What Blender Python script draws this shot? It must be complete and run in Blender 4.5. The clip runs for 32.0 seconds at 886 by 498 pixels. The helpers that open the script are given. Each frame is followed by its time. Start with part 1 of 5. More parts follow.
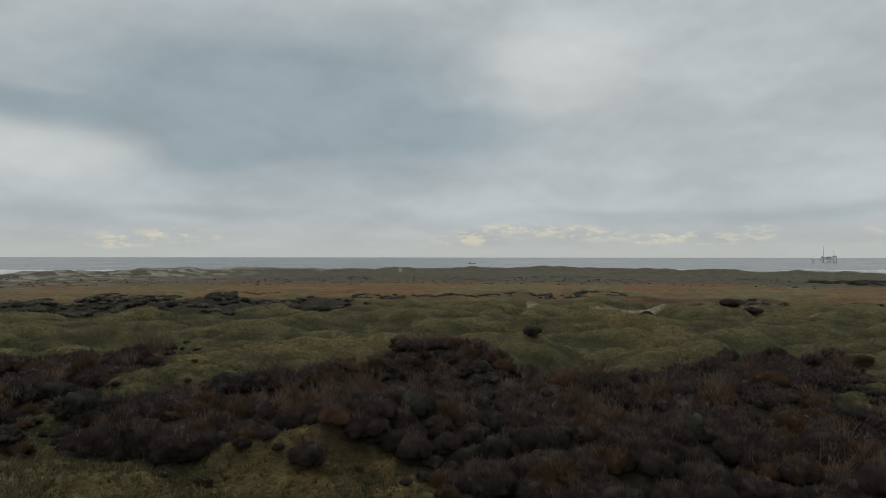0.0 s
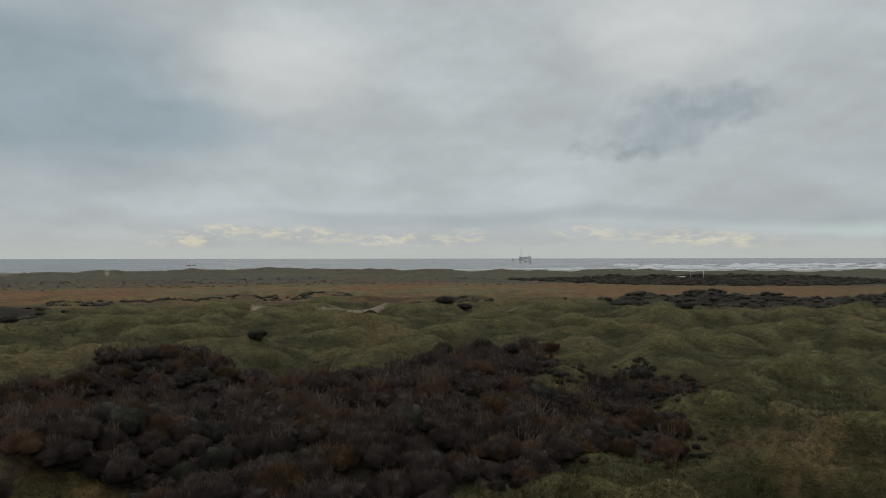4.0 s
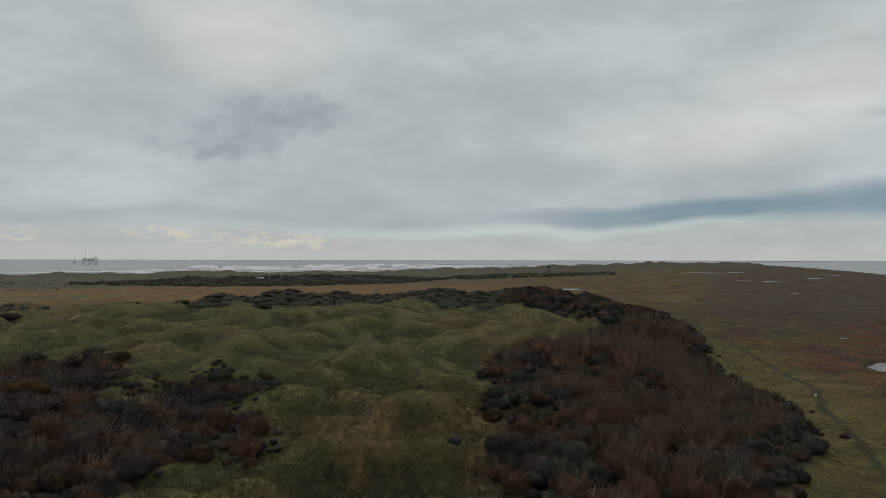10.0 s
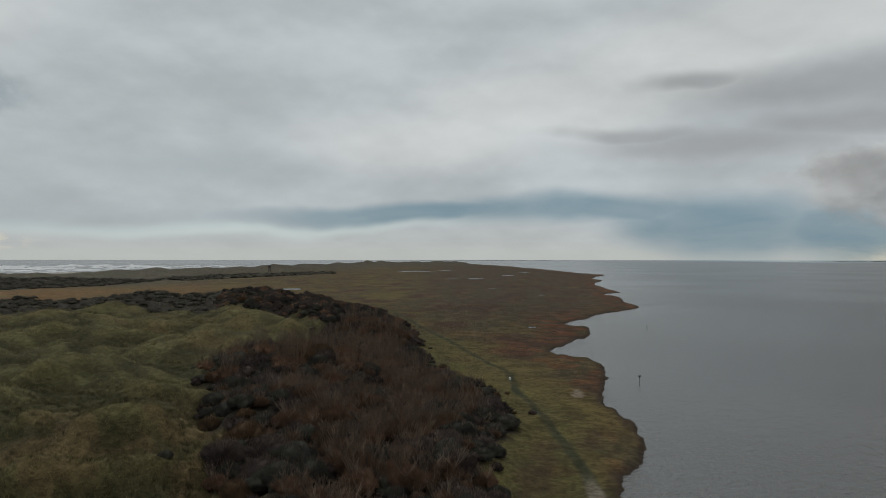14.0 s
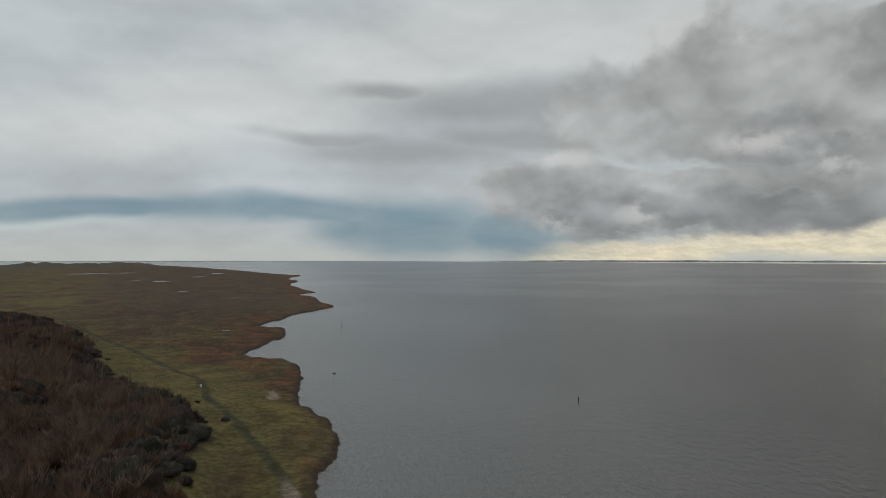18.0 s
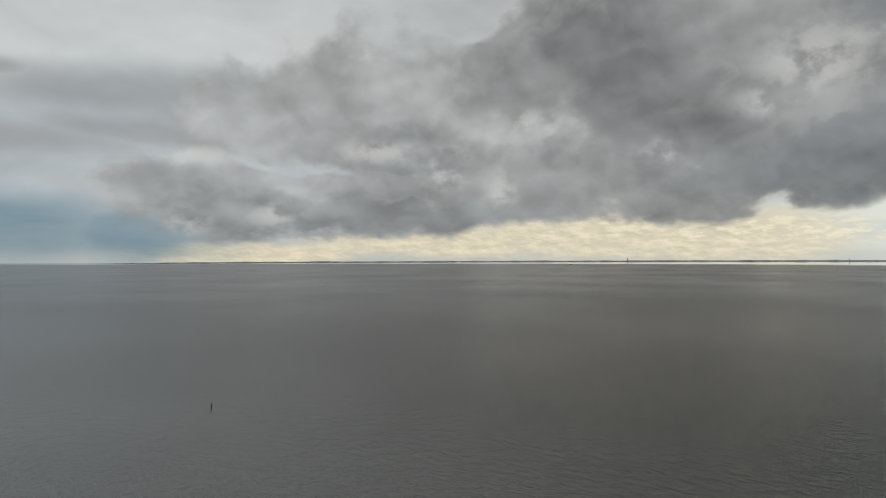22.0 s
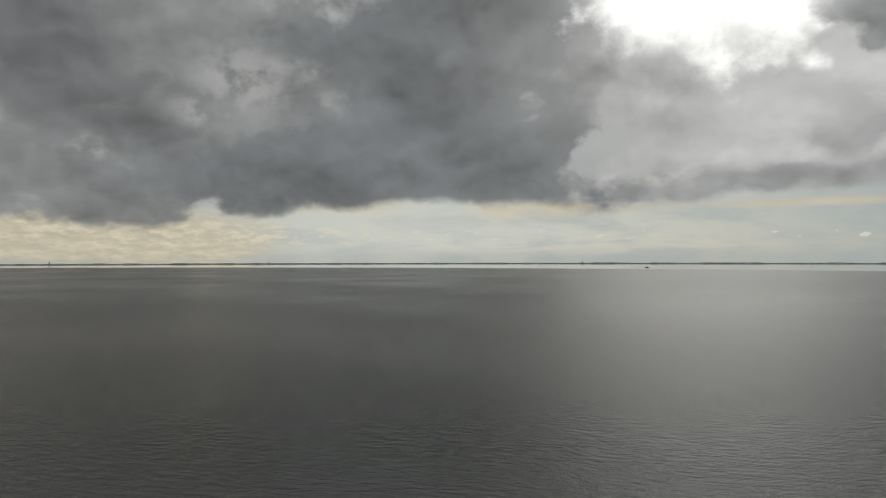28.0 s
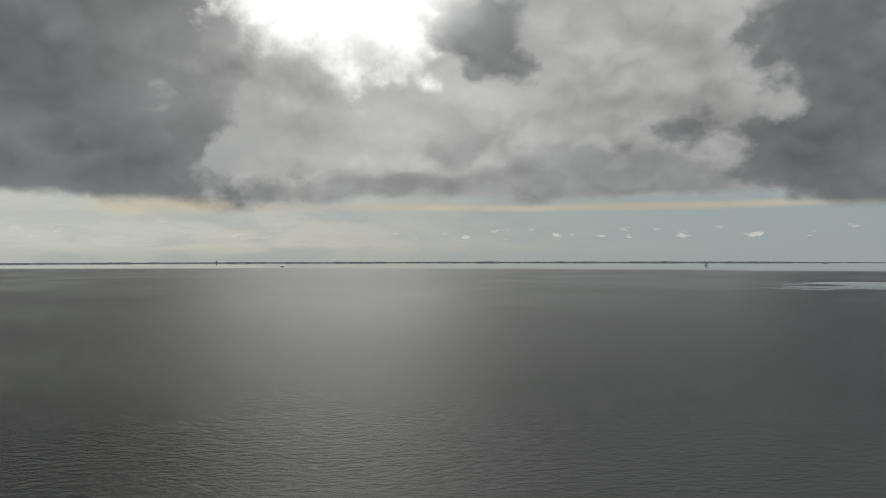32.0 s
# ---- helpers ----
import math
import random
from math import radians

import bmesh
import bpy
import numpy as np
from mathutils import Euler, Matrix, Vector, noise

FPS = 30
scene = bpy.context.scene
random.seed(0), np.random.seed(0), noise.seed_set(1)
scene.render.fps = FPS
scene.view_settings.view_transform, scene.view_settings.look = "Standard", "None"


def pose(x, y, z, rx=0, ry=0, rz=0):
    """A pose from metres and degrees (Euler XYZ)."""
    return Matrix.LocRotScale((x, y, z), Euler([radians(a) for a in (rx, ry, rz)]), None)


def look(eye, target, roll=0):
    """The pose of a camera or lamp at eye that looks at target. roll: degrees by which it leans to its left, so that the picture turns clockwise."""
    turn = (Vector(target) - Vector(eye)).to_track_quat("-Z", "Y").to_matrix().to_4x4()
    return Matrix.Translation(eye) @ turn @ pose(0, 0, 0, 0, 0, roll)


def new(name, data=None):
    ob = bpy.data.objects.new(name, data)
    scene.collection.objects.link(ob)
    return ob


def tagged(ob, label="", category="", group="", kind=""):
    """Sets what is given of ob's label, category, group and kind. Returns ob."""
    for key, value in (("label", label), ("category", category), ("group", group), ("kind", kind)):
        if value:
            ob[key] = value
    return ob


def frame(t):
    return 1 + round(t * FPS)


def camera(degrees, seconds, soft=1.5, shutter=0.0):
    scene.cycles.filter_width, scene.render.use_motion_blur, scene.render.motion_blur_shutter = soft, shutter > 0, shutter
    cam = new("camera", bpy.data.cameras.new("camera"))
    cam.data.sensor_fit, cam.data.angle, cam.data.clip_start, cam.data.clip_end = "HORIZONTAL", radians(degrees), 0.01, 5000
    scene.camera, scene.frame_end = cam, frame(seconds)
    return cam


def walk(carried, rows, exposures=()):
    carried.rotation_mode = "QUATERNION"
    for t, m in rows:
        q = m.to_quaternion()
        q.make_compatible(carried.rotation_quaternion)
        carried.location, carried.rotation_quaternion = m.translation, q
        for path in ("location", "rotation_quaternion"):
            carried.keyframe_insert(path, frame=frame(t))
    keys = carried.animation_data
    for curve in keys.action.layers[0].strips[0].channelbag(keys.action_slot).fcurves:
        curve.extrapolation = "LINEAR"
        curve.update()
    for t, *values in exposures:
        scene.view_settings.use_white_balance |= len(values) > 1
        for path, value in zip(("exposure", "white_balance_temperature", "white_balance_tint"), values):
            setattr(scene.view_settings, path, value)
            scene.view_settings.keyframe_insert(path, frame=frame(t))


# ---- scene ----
EYE = 30.0
cam = camera(65.2, 32.0, soft=0.75)
# seconds, yaw, pitch, roll: the drone hovers and turns on the spot
ROWS = [
    (0, -0.00, 0.361, -0.050),
    (0.5, -2.77, 0.391, -0.036),
    (1, -5.57, 0.409, -0.008),
    (1.5, -8.40, 0.416, 0.021),
    (2, -11.19, 0.438, 0.030),
    (2.5, -13.97, 0.451, 0.036),
    (3, -16.78, 0.447, 0.053),
    (3.5, -19.57, 0.448, 0.070),
    (5.5, -30.76, 0.457, 0.061),
    (6, -33.58, 0.462, 0.041),
    (6.5, -36.43, 0.479, 0.027),
    (7, -39.34, 0.490, 0.019),
    (7.5, -42.07, 0.524, 0.007),
    (8, -44.86, 0.542, -0.000),
    (8.5, -47.65, 0.557, -0.022),
    (9, -50.48, 0.565, -0.047),
    (9.5, -53.30, 0.583, -0.078),
    (10, -56.11, 0.581, -0.104),
    (10.5, -58.94, 0.561, -0.128),
    (11, -61.74, 0.562, -0.134),
    (11.5, -64.56, 0.576, -0.127),
    (12, -67.42, 0.598, -0.108),
    (12.5, -70.26, 0.614, -0.081),
    (13, -73.14, 0.626, -0.056),
    (13.5, -76.00, 0.594, -0.051),
    (14, -78.83, 0.577, -0.050),
    (14.5, -81.75, 0.585, -0.049),
    (16.5, -93.39, 0.599, -0.050),
    (17, -96.43, 0.587, -0.059),
    (17.5, -99.86, 0.615, -0.051),
    (18, -103.57, 0.640, -0.011),
    (18.5, -107.28, 0.643, 0.039),
    (19, -110.91, 0.630, 0.088),
    (19.5, -114.58, 0.624, 0.135),
    (20, -118.28, 0.640, 0.188),
    (20.5, -122.04, 0.679, 0.231),
    (21, -125.70, 0.685, 0.256),
    (21.5, -129.38, 0.690, 0.255),
    (22, -133.09, 0.708, 0.216),
    (22.5, -136.78, 0.712, 0.151),
    (23, -140.48, 0.717, 0.080),
    (23.5, -144.18, 0.734, 0.023),
    (24, -147.89, 0.751, -0.027),
    (24.5, -151.65, 0.780, -0.058),
    (25, -155.43, 0.814, -0.065),
    (25.5, -159.13, 0.832, -0.038),
    (27.5, -173.96, 0.834, 0.018),
    (28, -177.62, 0.853, 0.087),
    (28.5, -181.33, 0.881, 0.159),
    (29, -185.10, 0.882, 0.225),
    (29.5, -188.84, 0.873, 0.264),
    (30, -192.22, 0.852, 0.273),
    (30.5, -196.25, 0.828, 0.254),
    (31, -199.64, 0.805, 0.218),
    (31.5, -203.36, 0.785, 0.163),
    (32, -207.10, 0.763, 0.094),
]
walk(cam, [(t, pose(0, 0, EYE, 90 + pitch, roll, yaw)) for t, yaw, pitch, roll in ROWS],
     [(0, 0.0), (23, 0.04), (25, 0.08), (26.5, -0.08), (28, -0.36), (30, -0.52), (32, -0.46)])

# ---- sky: an overcast of layered clouds over a clear sky, the sun behind a gap in the south ----
SUN_BEARING, SUN_HEIGHT = 198.0, 19.0


def lin(r, g, b):
    """A screen colour (0 to 255) as linear light."""
    return tuple(((c / 255 + 0.055) / 1.055) ** 2.4 if c > 10 else c / 255 / 12.92 for c in (r, g, b)) + (1.0,)


class Nodes:
    """Short hand for a node tree."""

    def __init__(self, tree):
        self.tree = tree
        tree.nodes.clear()

    def add(self, kind, **values):
        n = self.tree.nodes.new("ShaderNode" + kind)
        for key, value in values.items():
            setattr(n, key, value)
        return n

    def put(self, socket, value):
        if isinstance(value, bpy.types.NodeSocket):
            self.tree.links.new(value, socket)
        else:
            socket.default_value = value[:3] if socket.type == "VECTOR" else value

    def math(self, op, a, b=0.0, c=0.0, clamp=False):
        n = self.add("Math", operation=op, use_clamp=clamp)
        for i, value in enumerate((a, b, c)):
            self.put(n.inputs[i], value)
        return n.outputs[0]

    def vec(self, x, y, z=0.0):
        n = self.add("CombineXYZ")
        for i, value in enumerate((x, y, z)):
            self.put(n.inputs[i], value)
        return n.outputs[0]

    def vmath(self, op, a, b=(0, 0, 0)):
        n = self.add("VectorMath", operation=op)
        self.put(n.inputs[0], a)
        self.put(n.inputs[1], b)
        return n

    def noise(self, vector, scale, detail=4.0, rough=0.55, warp=0.0):
        n = self.add("TexNoise")
        self.put(n.inputs["Vector"], vector)
        self.put(n.inputs["Scale"], scale)
        self.put(n.inputs["Detail"], detail)
        self.put(n.inputs["Roughness"], rough)
        self.put(n.inputs["Distortion"], warp)
        return n

    def step(self, value, a, b, lo=0.0, hi=1.0):
        n = self.add("MapRange", interpolation_type="SMOOTHSTEP")
        for i, v in enumerate((value, a, b, lo, hi)):
            self.put(n.inputs[i], v)
        return n.outputs[0]

    def mix(self, f, a, b, blend="MIX"):
        n = self.add("Mix", data_type="RGBA", blend_type=blend)
        self.put(n.inputs[0], f)
        self.put(n.inputs[6], a)
        self.put(n.inputs[7], b)
        return n.outputs[2]


world = bpy.data.worlds.new("overcast_sky")
world.use_nodes = True
N = Nodes(world.node_tree)
way = N.add("TexCoord").outputs["Generated"]
xyz = N.add("SeparateXYZ")
N.put(xyz.inputs[0], way)
wx, wy, wz = xyz.outputs
bearing = N.math("ADD", N.math("MULTIPLY", N.math("ARCTAN2", N.math("MULTIPLY", wy, -1.0), wx), 57.29578), 90.0)
height = N.math("MULTIPLY", N.math("ARCSINE", wz), 57.29578)

# the cloud ceiling seen in perspective, for veils that crowd towards the horizon
flat = N.math("DIVIDE", 1.0, N.math("ADD", N.math("MAXIMUM", wz, 0.0), 0.22))
ceil_at = N.vec(N.math("MULTIPLY", wx, flat), N.math("MULTIPLY", wy, flat), 3.0)
big = N.noise(ceil_at, 0.9, 5.0, 0.5, 0.3).outputs["Fac"]
streak = N.noise(ceil_at, 2.4, 6.0, 0.55, 0.3).outputs["Fac"]
# cloud heaps: even in all directions high up, flatter near the horizon
rise = N.math("ADD", height, N.math("MULTIPLY", N.math("LOGARITHM", N.math("ADD", 1.0, N.math("MULTIPLY", N.math("MAXIMUM", height, 0.0), 0.5)), 2.71828), 2.2))
heap_at = N.vec(bearing, rise, 0.0)


def lumps(shift, size, detail):
    return N.noise(N.vmath("ADD", heap_at, shift).outputs[0], size, detail, 0.52, 0.0).outputs["Fac"]


lump, lump_up = lumps((0.0, 0.0, 40.0), 0.115, 9.0), lumps((0.6, 1.6, 40.0), 0.085, 3.0)
wide = lumps((91.0, 17.0, 5.0), 0.085, 4.0)
relief = N.math("SUBTRACT", lumps((0.0, 0.0, 40.0), 0.085, 3.0), lump_up)


def puffs(shift):
    """Round cloud heads of several sizes: 0 in the middle of a head, rising to its rim."""
    n = N.add("TexVoronoi", feature="SMOOTH_F1", normalize=True)
    bend = N.vmath("MULTIPLY", N.vmath("SUBTRACT", N.noise(heap_at, 0.22, 3.0).outputs["Color"], (0.5, 0.5, 0.5)).outputs[0], (7.0, 5.0, 0.0)).outputs[0]
    N.put(n.inputs["Vector"], N.vmath("ADD", N.vmath("MULTIPLY", N.vmath("ADD", N.vmath("ADD", heap_at, bend).outputs[0], shift).outputs[0], (0.8, 1.0, 1.0)).outputs[0], (0.0, 0.0, 13.0)).outputs[0])
    for key, value in (("Scale", 0.13), ("Detail", 2.5), ("Roughness", 0.55), ("Lacunarity", 2.2), ("Smoothness", 0.5)):
        n.inputs[key].default_value = value
    return n.outputs["Distance"]


head, head_up = puffs((0.0, 0.0, 0.0)), puffs((0.5, 1.3, 0.0))
domed = N.math("SUBTRACT", head_up, head)
crinkle = N.math("SUBTRACT", lumps((0.0, 0.0, 40.0), 0.2, 7.0), lumps((0.3, 0.7, 40.0), 0.2, 7.0))
drift = N.noise(heap_at, 0.05, 4.0, 0.5).outputs["Color"]
smooth_at = N.vmath("ADD", N.vec(bearing, height), N.vmath("MULTIPLY", N.vmath("SUBTRACT", drift, (0.5, 0.5, 0.5)).outputs[0], (22.0, 5.0, 0.0)).outputs[0]).outputs[0]
plain_at = N.vec(bearing, height)
torn = N.vmath("SUBTRACT", N.noise(N.vmath("MULTIPLY", heap_at, (0.8, 1.0, 1.0)).outputs[0], 0.16, 6.0, 0.55).outputs["Color"], (0.5, 0.5, 0.5)).outputs[0]
torn_at = N.vmath("ADD", plain_at, N.vmath("MULTIPLY", torn, (13.0, 8.0, 0.0)).outputs[0]).outputs[0]


def masses(at, places, soft):
    """How far a direction lies inside any of the cloud masses (bearing, height, half width, half height)."""
    total = None
    for b, h, sb, sh in places:
        d = N.vmath("MULTIPLY", N.vmath("SUBTRACT", at, (b, h, 0)).outputs[0], (1 / sb, 1 / sh, 0)).outputs[0]
        a = N.step(N.vmath("LENGTH", d).outputs["Value"], 1 + soft, 1 - soft)
        total = a if total is None else N.math("MAXIMUM", total, a)
    return total


# the level underside of the heaps, rising from the east to the south
base_at = N.math("ADD", N.math("ADD", N.math("MULTIPLY", N.math("SUBTRACT", N.math("MINIMUM", N.math("MAXIMUM", bearing, 105.0), 156.0), 105.0), 0.045), 0.5), N.step(bearing, 152.0, 169.0, 0.0, 1.75))
above = N.step(N.math("ADD", N.math("SUBTRACT", height, base_at), N.math("ADD", N.math("MULTIPLY", N.math("SUBTRACT", lump, 0.5), 4.0), N.math("MULTIPLY", N.math("SUBTRACT", head, 0.3), -1.2))), -0.55, 0.55)


def heaps(places, crisp=0.10, ragged=4.5, soft=0.75):
    """A heap of cumulus: its masses with an edge eaten by the lumps."""
    m = masses(torn_at, places, soft)
    rim = N.math("MULTIPLY", N.math("MULTIPLY", m, N.math("SUBTRACT", 1.0, m)), 4.0)
    field = N.math("ADD", m, N.math("MULTIPLY", N.math("MULTIPLY", N.math("ADD", N.math("SUBTRACT", lump, 0.5), N.math("MULTIPLY", N.math("SUBTRACT", 0.30, head), 0.7)), ragged), rim))
    a = N.math("MULTIPLY", N.step(field, 0.5 - crisp, 0.5 + crisp), above)
    lit = N.math("MULTIPLY", N.step(field, 0.42, 0.56), N.step(field, 0.95, 0.56))
    return a, N.math("MULTIPLY", lit, N.step(lump, 0.40, 0.62))


def scaled(colour, k):
    n = N.add("VectorMath", operation="SCALE")
    N.put(n.inputs[0], colour)
    N.put(n.inputs["Scale"], k)
    return n.outputs[0]


def shade(lo, hi, by):
    return N.step(by, 0.30, 0.70, lo, hi)


def cloud(colour, lo, hi, light):
    """A cloud's brightness: slow change over its body, brighter on the upper side of its lumps."""
    k = N.math("ADD", N.math("ADD", shade(lo, hi, wide), N.math("ADD", N.math("MULTIPLY", crinkle, 0.28), N.math("MULTIPLY", domed, 1.5))), N.math("MULTIPLY", N.math("ADD", relief, N.math("MULTIPLY", N.math("SUBTRACT", lump, 0.5), -0.35)), light))
    return scaled(colour, N.math("MAXIMUM", k, 0.35))


def over(alpha, colour, strength=1.0):
    if isinstance(alpha, tuple):
        # the sunlit rim of a heap
        alpha, lit = alpha
        colour = N.mix(N.math("MULTIPLY", lit, 0.15), colour, lin(214, 214, 210))
    return N.mix(N.math("MULTIPLY", alpha, strength), sky, colour)


clear = N.add("TexSky", sky_type="NISHITA", sun_disc=False, sun_elevation=radians(SUN_HEIGHT),
              sun_rotation=radians(SUN_BEARING), air_density=1.0, dust_density=1.0)
clear_sky = scaled(clear.outputs[0], 0.05)

south = N.step(bearing, 105.0, 150.0)
veil = N.mix(south, lin(180, 187, 190), lin(178, 180, 179))
# soft swells on the underside of the overcast
def swells(lift):
    return N.noise(N.vec(N.math("MULTIPLY", bearing, 0.075), N.math("MULTIPLY", N.math("ADD", height, lift), 0.14), 21.0), 1.0, 5.0, 0.5, 0.0).outputs["Fac"]


swell, swell_up = swells(0.0), swells(0.8)
folds = N.math("ADD", 1.0, N.math("MULTIPLY", N.math("SUBTRACT", swell, swell_up), 0.40))
sky = scaled(veil, N.math("MULTIPLY", N.math("MULTIPLY", shade(0.97, 1.03, big), shade(0.90, 1.08, swell)), N.math("MULTIPLY", folds, shade(0.985, 1.015, streak))))
# the strip under the cloud base
low_sky = N.mix(south, lin(178, 182, 181), lin(178, 186, 183))
sky = N.mix(N.math("MULTIPLY", N.step(height, 3.4, 1.2), 0.8), sky, scaled(low_sky, N.math("MULTIPLY", folds, shade(0.95, 1.05, streak))))
strip = N.math("MULTIPLY", N.step(height, 5.8, 4.8), N.step(bearing, 148.0, 170.0))
sky = over(strip, N.mix(0.10, N.mix(N.step(bearing, 168.0, 215.0), lin(224, 229, 222), lin(174, 189, 192)), clear_sky), 0.95)
sky = over(N.math("MULTIPLY", strip, N.step(streak, 0.42, 0.66)), lin(178, 188, 190), 0.5)
sky = over(N.step(height, 1.2, 0.1), N.mix(N.step(bearing, 165.0, 190.0), lin(186, 189, 182), lin(176, 186, 184)), 0.5)
puff = N.noise(N.vec(N.math("MULTIPLY", bearing, 0.60), N.math("MULTIPLY", height, 1.5), 7.0), 1.0, 6.0, 0.58).outputs["Fac"]
puff_up = N.noise(N.vec(N.math("MULTIPLY", N.math("ADD", bearing, 0.12), 0.60), N.math("MULTIPLY", N.math("ADD", height, 0.16), 1.5), 7.0), 1.0, 6.0, 0.58).outputs["Fac"]
puff_lit = N.math("ADD", 1.0, N.math("MULTIPLY", N.math("SUBTRACT", puff, puff_up), 0.45))
cream = masses(smooth_at, [(118, 0.5, 9, 0.9), (133, 0.8, 13, 1.2), (146, 1.3, 15, 1.7), (157, 2.0, 9, 1.9)], 0.5)
sky = over(cream, scaled(N.mix(N.step(puff, 0.36, 0.66), lin(214, 204, 179), lin(229, 218, 189)), puff_lit), 0.88)
# sunlit strip and tatters right under the southern base
sky = over(masses(plain_at, [(222, 4.1, 19, 0.26), (206, 4.2, 7, 0.25)], 0.8), scaled(lin(222, 211, 188), shade(0.86, 1.1, lump)), 0.85)
tatters = masses(plain_at, [(182, 4.2, 8, 0.8), (172, 4.6, 8, 0.8), (194.5, 5.7, 3.0, 1.5), (189, 4.3, 5, 0.5)], 0.7)
sky = over(N.math("MULTIPLY", tatters, N.step(lump, 0.38, 0.56)), lin(232, 218, 188), 0.85)
sky = over(masses(plain_at, [(172, 3.0, 10, 2.4)], 0.7), lin(222, 224, 214), 0.45)
# rows of small far cumulus, crowded in the south east and scattered farther round
band = N.math("MULTIPLY", N.step(height, 0.9, 1.5), N.step(height, 3.3, 2.3))
crowd = N.math("MULTIPLY", N.step(bearing, 138.0, 156.0), N.step(bearing, 178.0, 164.0))
sky = over(N.math("MULTIPLY", N.math("MULTIPLY", band, crowd), N.step(puff, 0.48, 0.60)), scaled(lin(238, 229, 202), puff_lit), 0.55)
tuft = N.noise(N.vec(N.math("MULTIPLY", bearing, 0.75), N.math("MULTIPLY", height, 1.9), 15.0), 1.0, 5.0, 0.55).outputs["Fac"]
few = N.math("MULTIPLY", N.math("MULTIPLY", N.step(height, 1.45, 1.65), N.step(height, 2.7, 1.9)), N.step(bearing, 160.0, 170.0))
sky = over(N.math("MULTIPLY", few, N.step(tuft, 0.60, 0.66)), lin(232, 232, 222), 0.85)
low_row = masses(smooth_at, [(2, 1.6, 4, 0.6), (8, 1.5, 5, 0.6), (25, 1.65, 2, 0.6), (36, 1.1, 2, 0.5), (42, 1.2, 3.5, 0.6), (-22, 1.3, 5, 0.5), (18, 1.2, 5, 0.5)], 0.6)
sky = over(N.math("MULTIPLY", low_row, N.step(puff, 0.44, 0.60)), scaled(lin(220, 211, 184), puff_lit), 0.55)
# clear blue slits in the east and a pale one in the north east
sky = over(masses(smooth_at, [(58, 2.5, 20, 0.5)], 0.8), lin(194, 207, 205), 0.7)
slits = masses(smooth_at, [(76, 3.5, 13, 0.8), (90, 3.5, 12, 1.2), (101, 2.4, 9, 2.2), (110, 1.6, 7, 1.8)], 0.6)
sky = over(N.math("MULTIPLY", slits, shade(0.8, 1.0, streak)), N.mix(0.12, lin(114, 142, 157), clear_sky), 0.92)
# blue grey banks in the north
banks = masses(smooth_at, [(-13, 12, 17, 5.6), (-2, 10.3, 9, 2.8), (-14, 8.6, 8, 2.2), (-27, 10.6, 7, 1.6)], 0.55)
sky = over(banks, scaled(lin(136, 153, 162), N.math("MULTIPLY", folds, shade(0.92, 1.10, lump))), 0.78)
sky = over(masses(smooth_at, [(-17, 3.4, 7, 0.5), (-30, 2.9, 5, 0.8), (30, 2.9, 26, 0.6), (62, 3.4, 10, 0.7), (60, 7.4, 9, 1.2), (12, 3.2, 7, 0.5)], 0.8), lin(158, 168, 173), 0.5)
smudge = masses(N.vmath("ADD", smooth_at, N.vmath("MULTIPLY", N.vmath("SUBTRACT", N.noise(heap_at, 0.35, 5.0).outputs["Color"], (0.5, 0.5, 0.5)).outputs[0], (9.0, 6.0, 0.0)).outputs[0]).outputs[0], [(38.0, 10.0, 4.2, 1.9), (36.0, 8.6, 2.0, 1.1), (42.0, 11.4, 3.4, 1.3)], 0.8)
sky = over(N.math("MULTIPLY", smudge, shade(0.6, 1.0, lump)), scaled(lin(146, 158, 164), folds), 0.9)
# bright thin places
thin = masses(smooth_at, [(79, 9.3, 8, 2.0), (88, 11.5, 9, 2.6), (98, 15, 10, 3), (110, 17.5, 12, 3.2), (121, 17.0, 9, 3.5), (-30, 7.6, 7, 2), (40, 17.5, 7, 3.5), (10, 14.5, 6, 3)], 0.7)
sky = over(thin, scaled(lin(212, 213, 211), N.math("MULTIPLY", folds, shade(0.97, 1.03, streak))), 0.55)
sky = over(masses(smooth_at, [(100, 13.3, 5, 0.7), (109, 12.4, 9, 1.5), (117, 12.4, 9, 2.2)], 0.7), scaled(lin(146, 150, 152), folds), 0.8)
sky = over(masses(smooth_at, [(102, 8.3, 9, 1.0), (95, 9.2, 5, 0.6), (112, 9.6, 6, 0.9)], 0.7), scaled(lin(152, 155, 157), folds), 0.75)
# grey heaps, then the dark masses of the south
sky = over(heaps([(203, 8.0, 14, 4.6), (219, 9, 15, 7), (196, 11.5, 6, 3), (214, 13.5, 9, 5), (226, 15, 11, 9)], 0.40, 3.0), cloud(lin(196, 197, 195), 0.86, 1.08, 1.8), 0.93)
sky = over(heaps([(203, 6.1, 8, 1.5), (208, 10, 4, 2.2), (221, 6.5, 14, 1.9)], 0.45, 2.6, 0.8), cloud(lin(146, 148, 148), 0.86, 1.1, 1.8), 0.75)
sky = over(heaps([(122, 10.8, 9, 4.2), (130, 12, 11, 5.2), (121, 4.6, 14, 3.0), (137, 6.5, 13, 4.8)], 0.30, 3.0, 0.6), cloud(lin(162, 164, 164), 0.88, 1.07, 1.9), 0.92)
sky = over(heaps([(120, 2.8, 11, 1.5), (135, 3.5, 12, 1.5), (130, 8.4, 5, 1.2), (141, 5.5, 7, 2.4)], 0.45, 2.8, 0.8), cloud(lin(140, 143, 145), 0.9, 1.08, 1.6), 0.75)
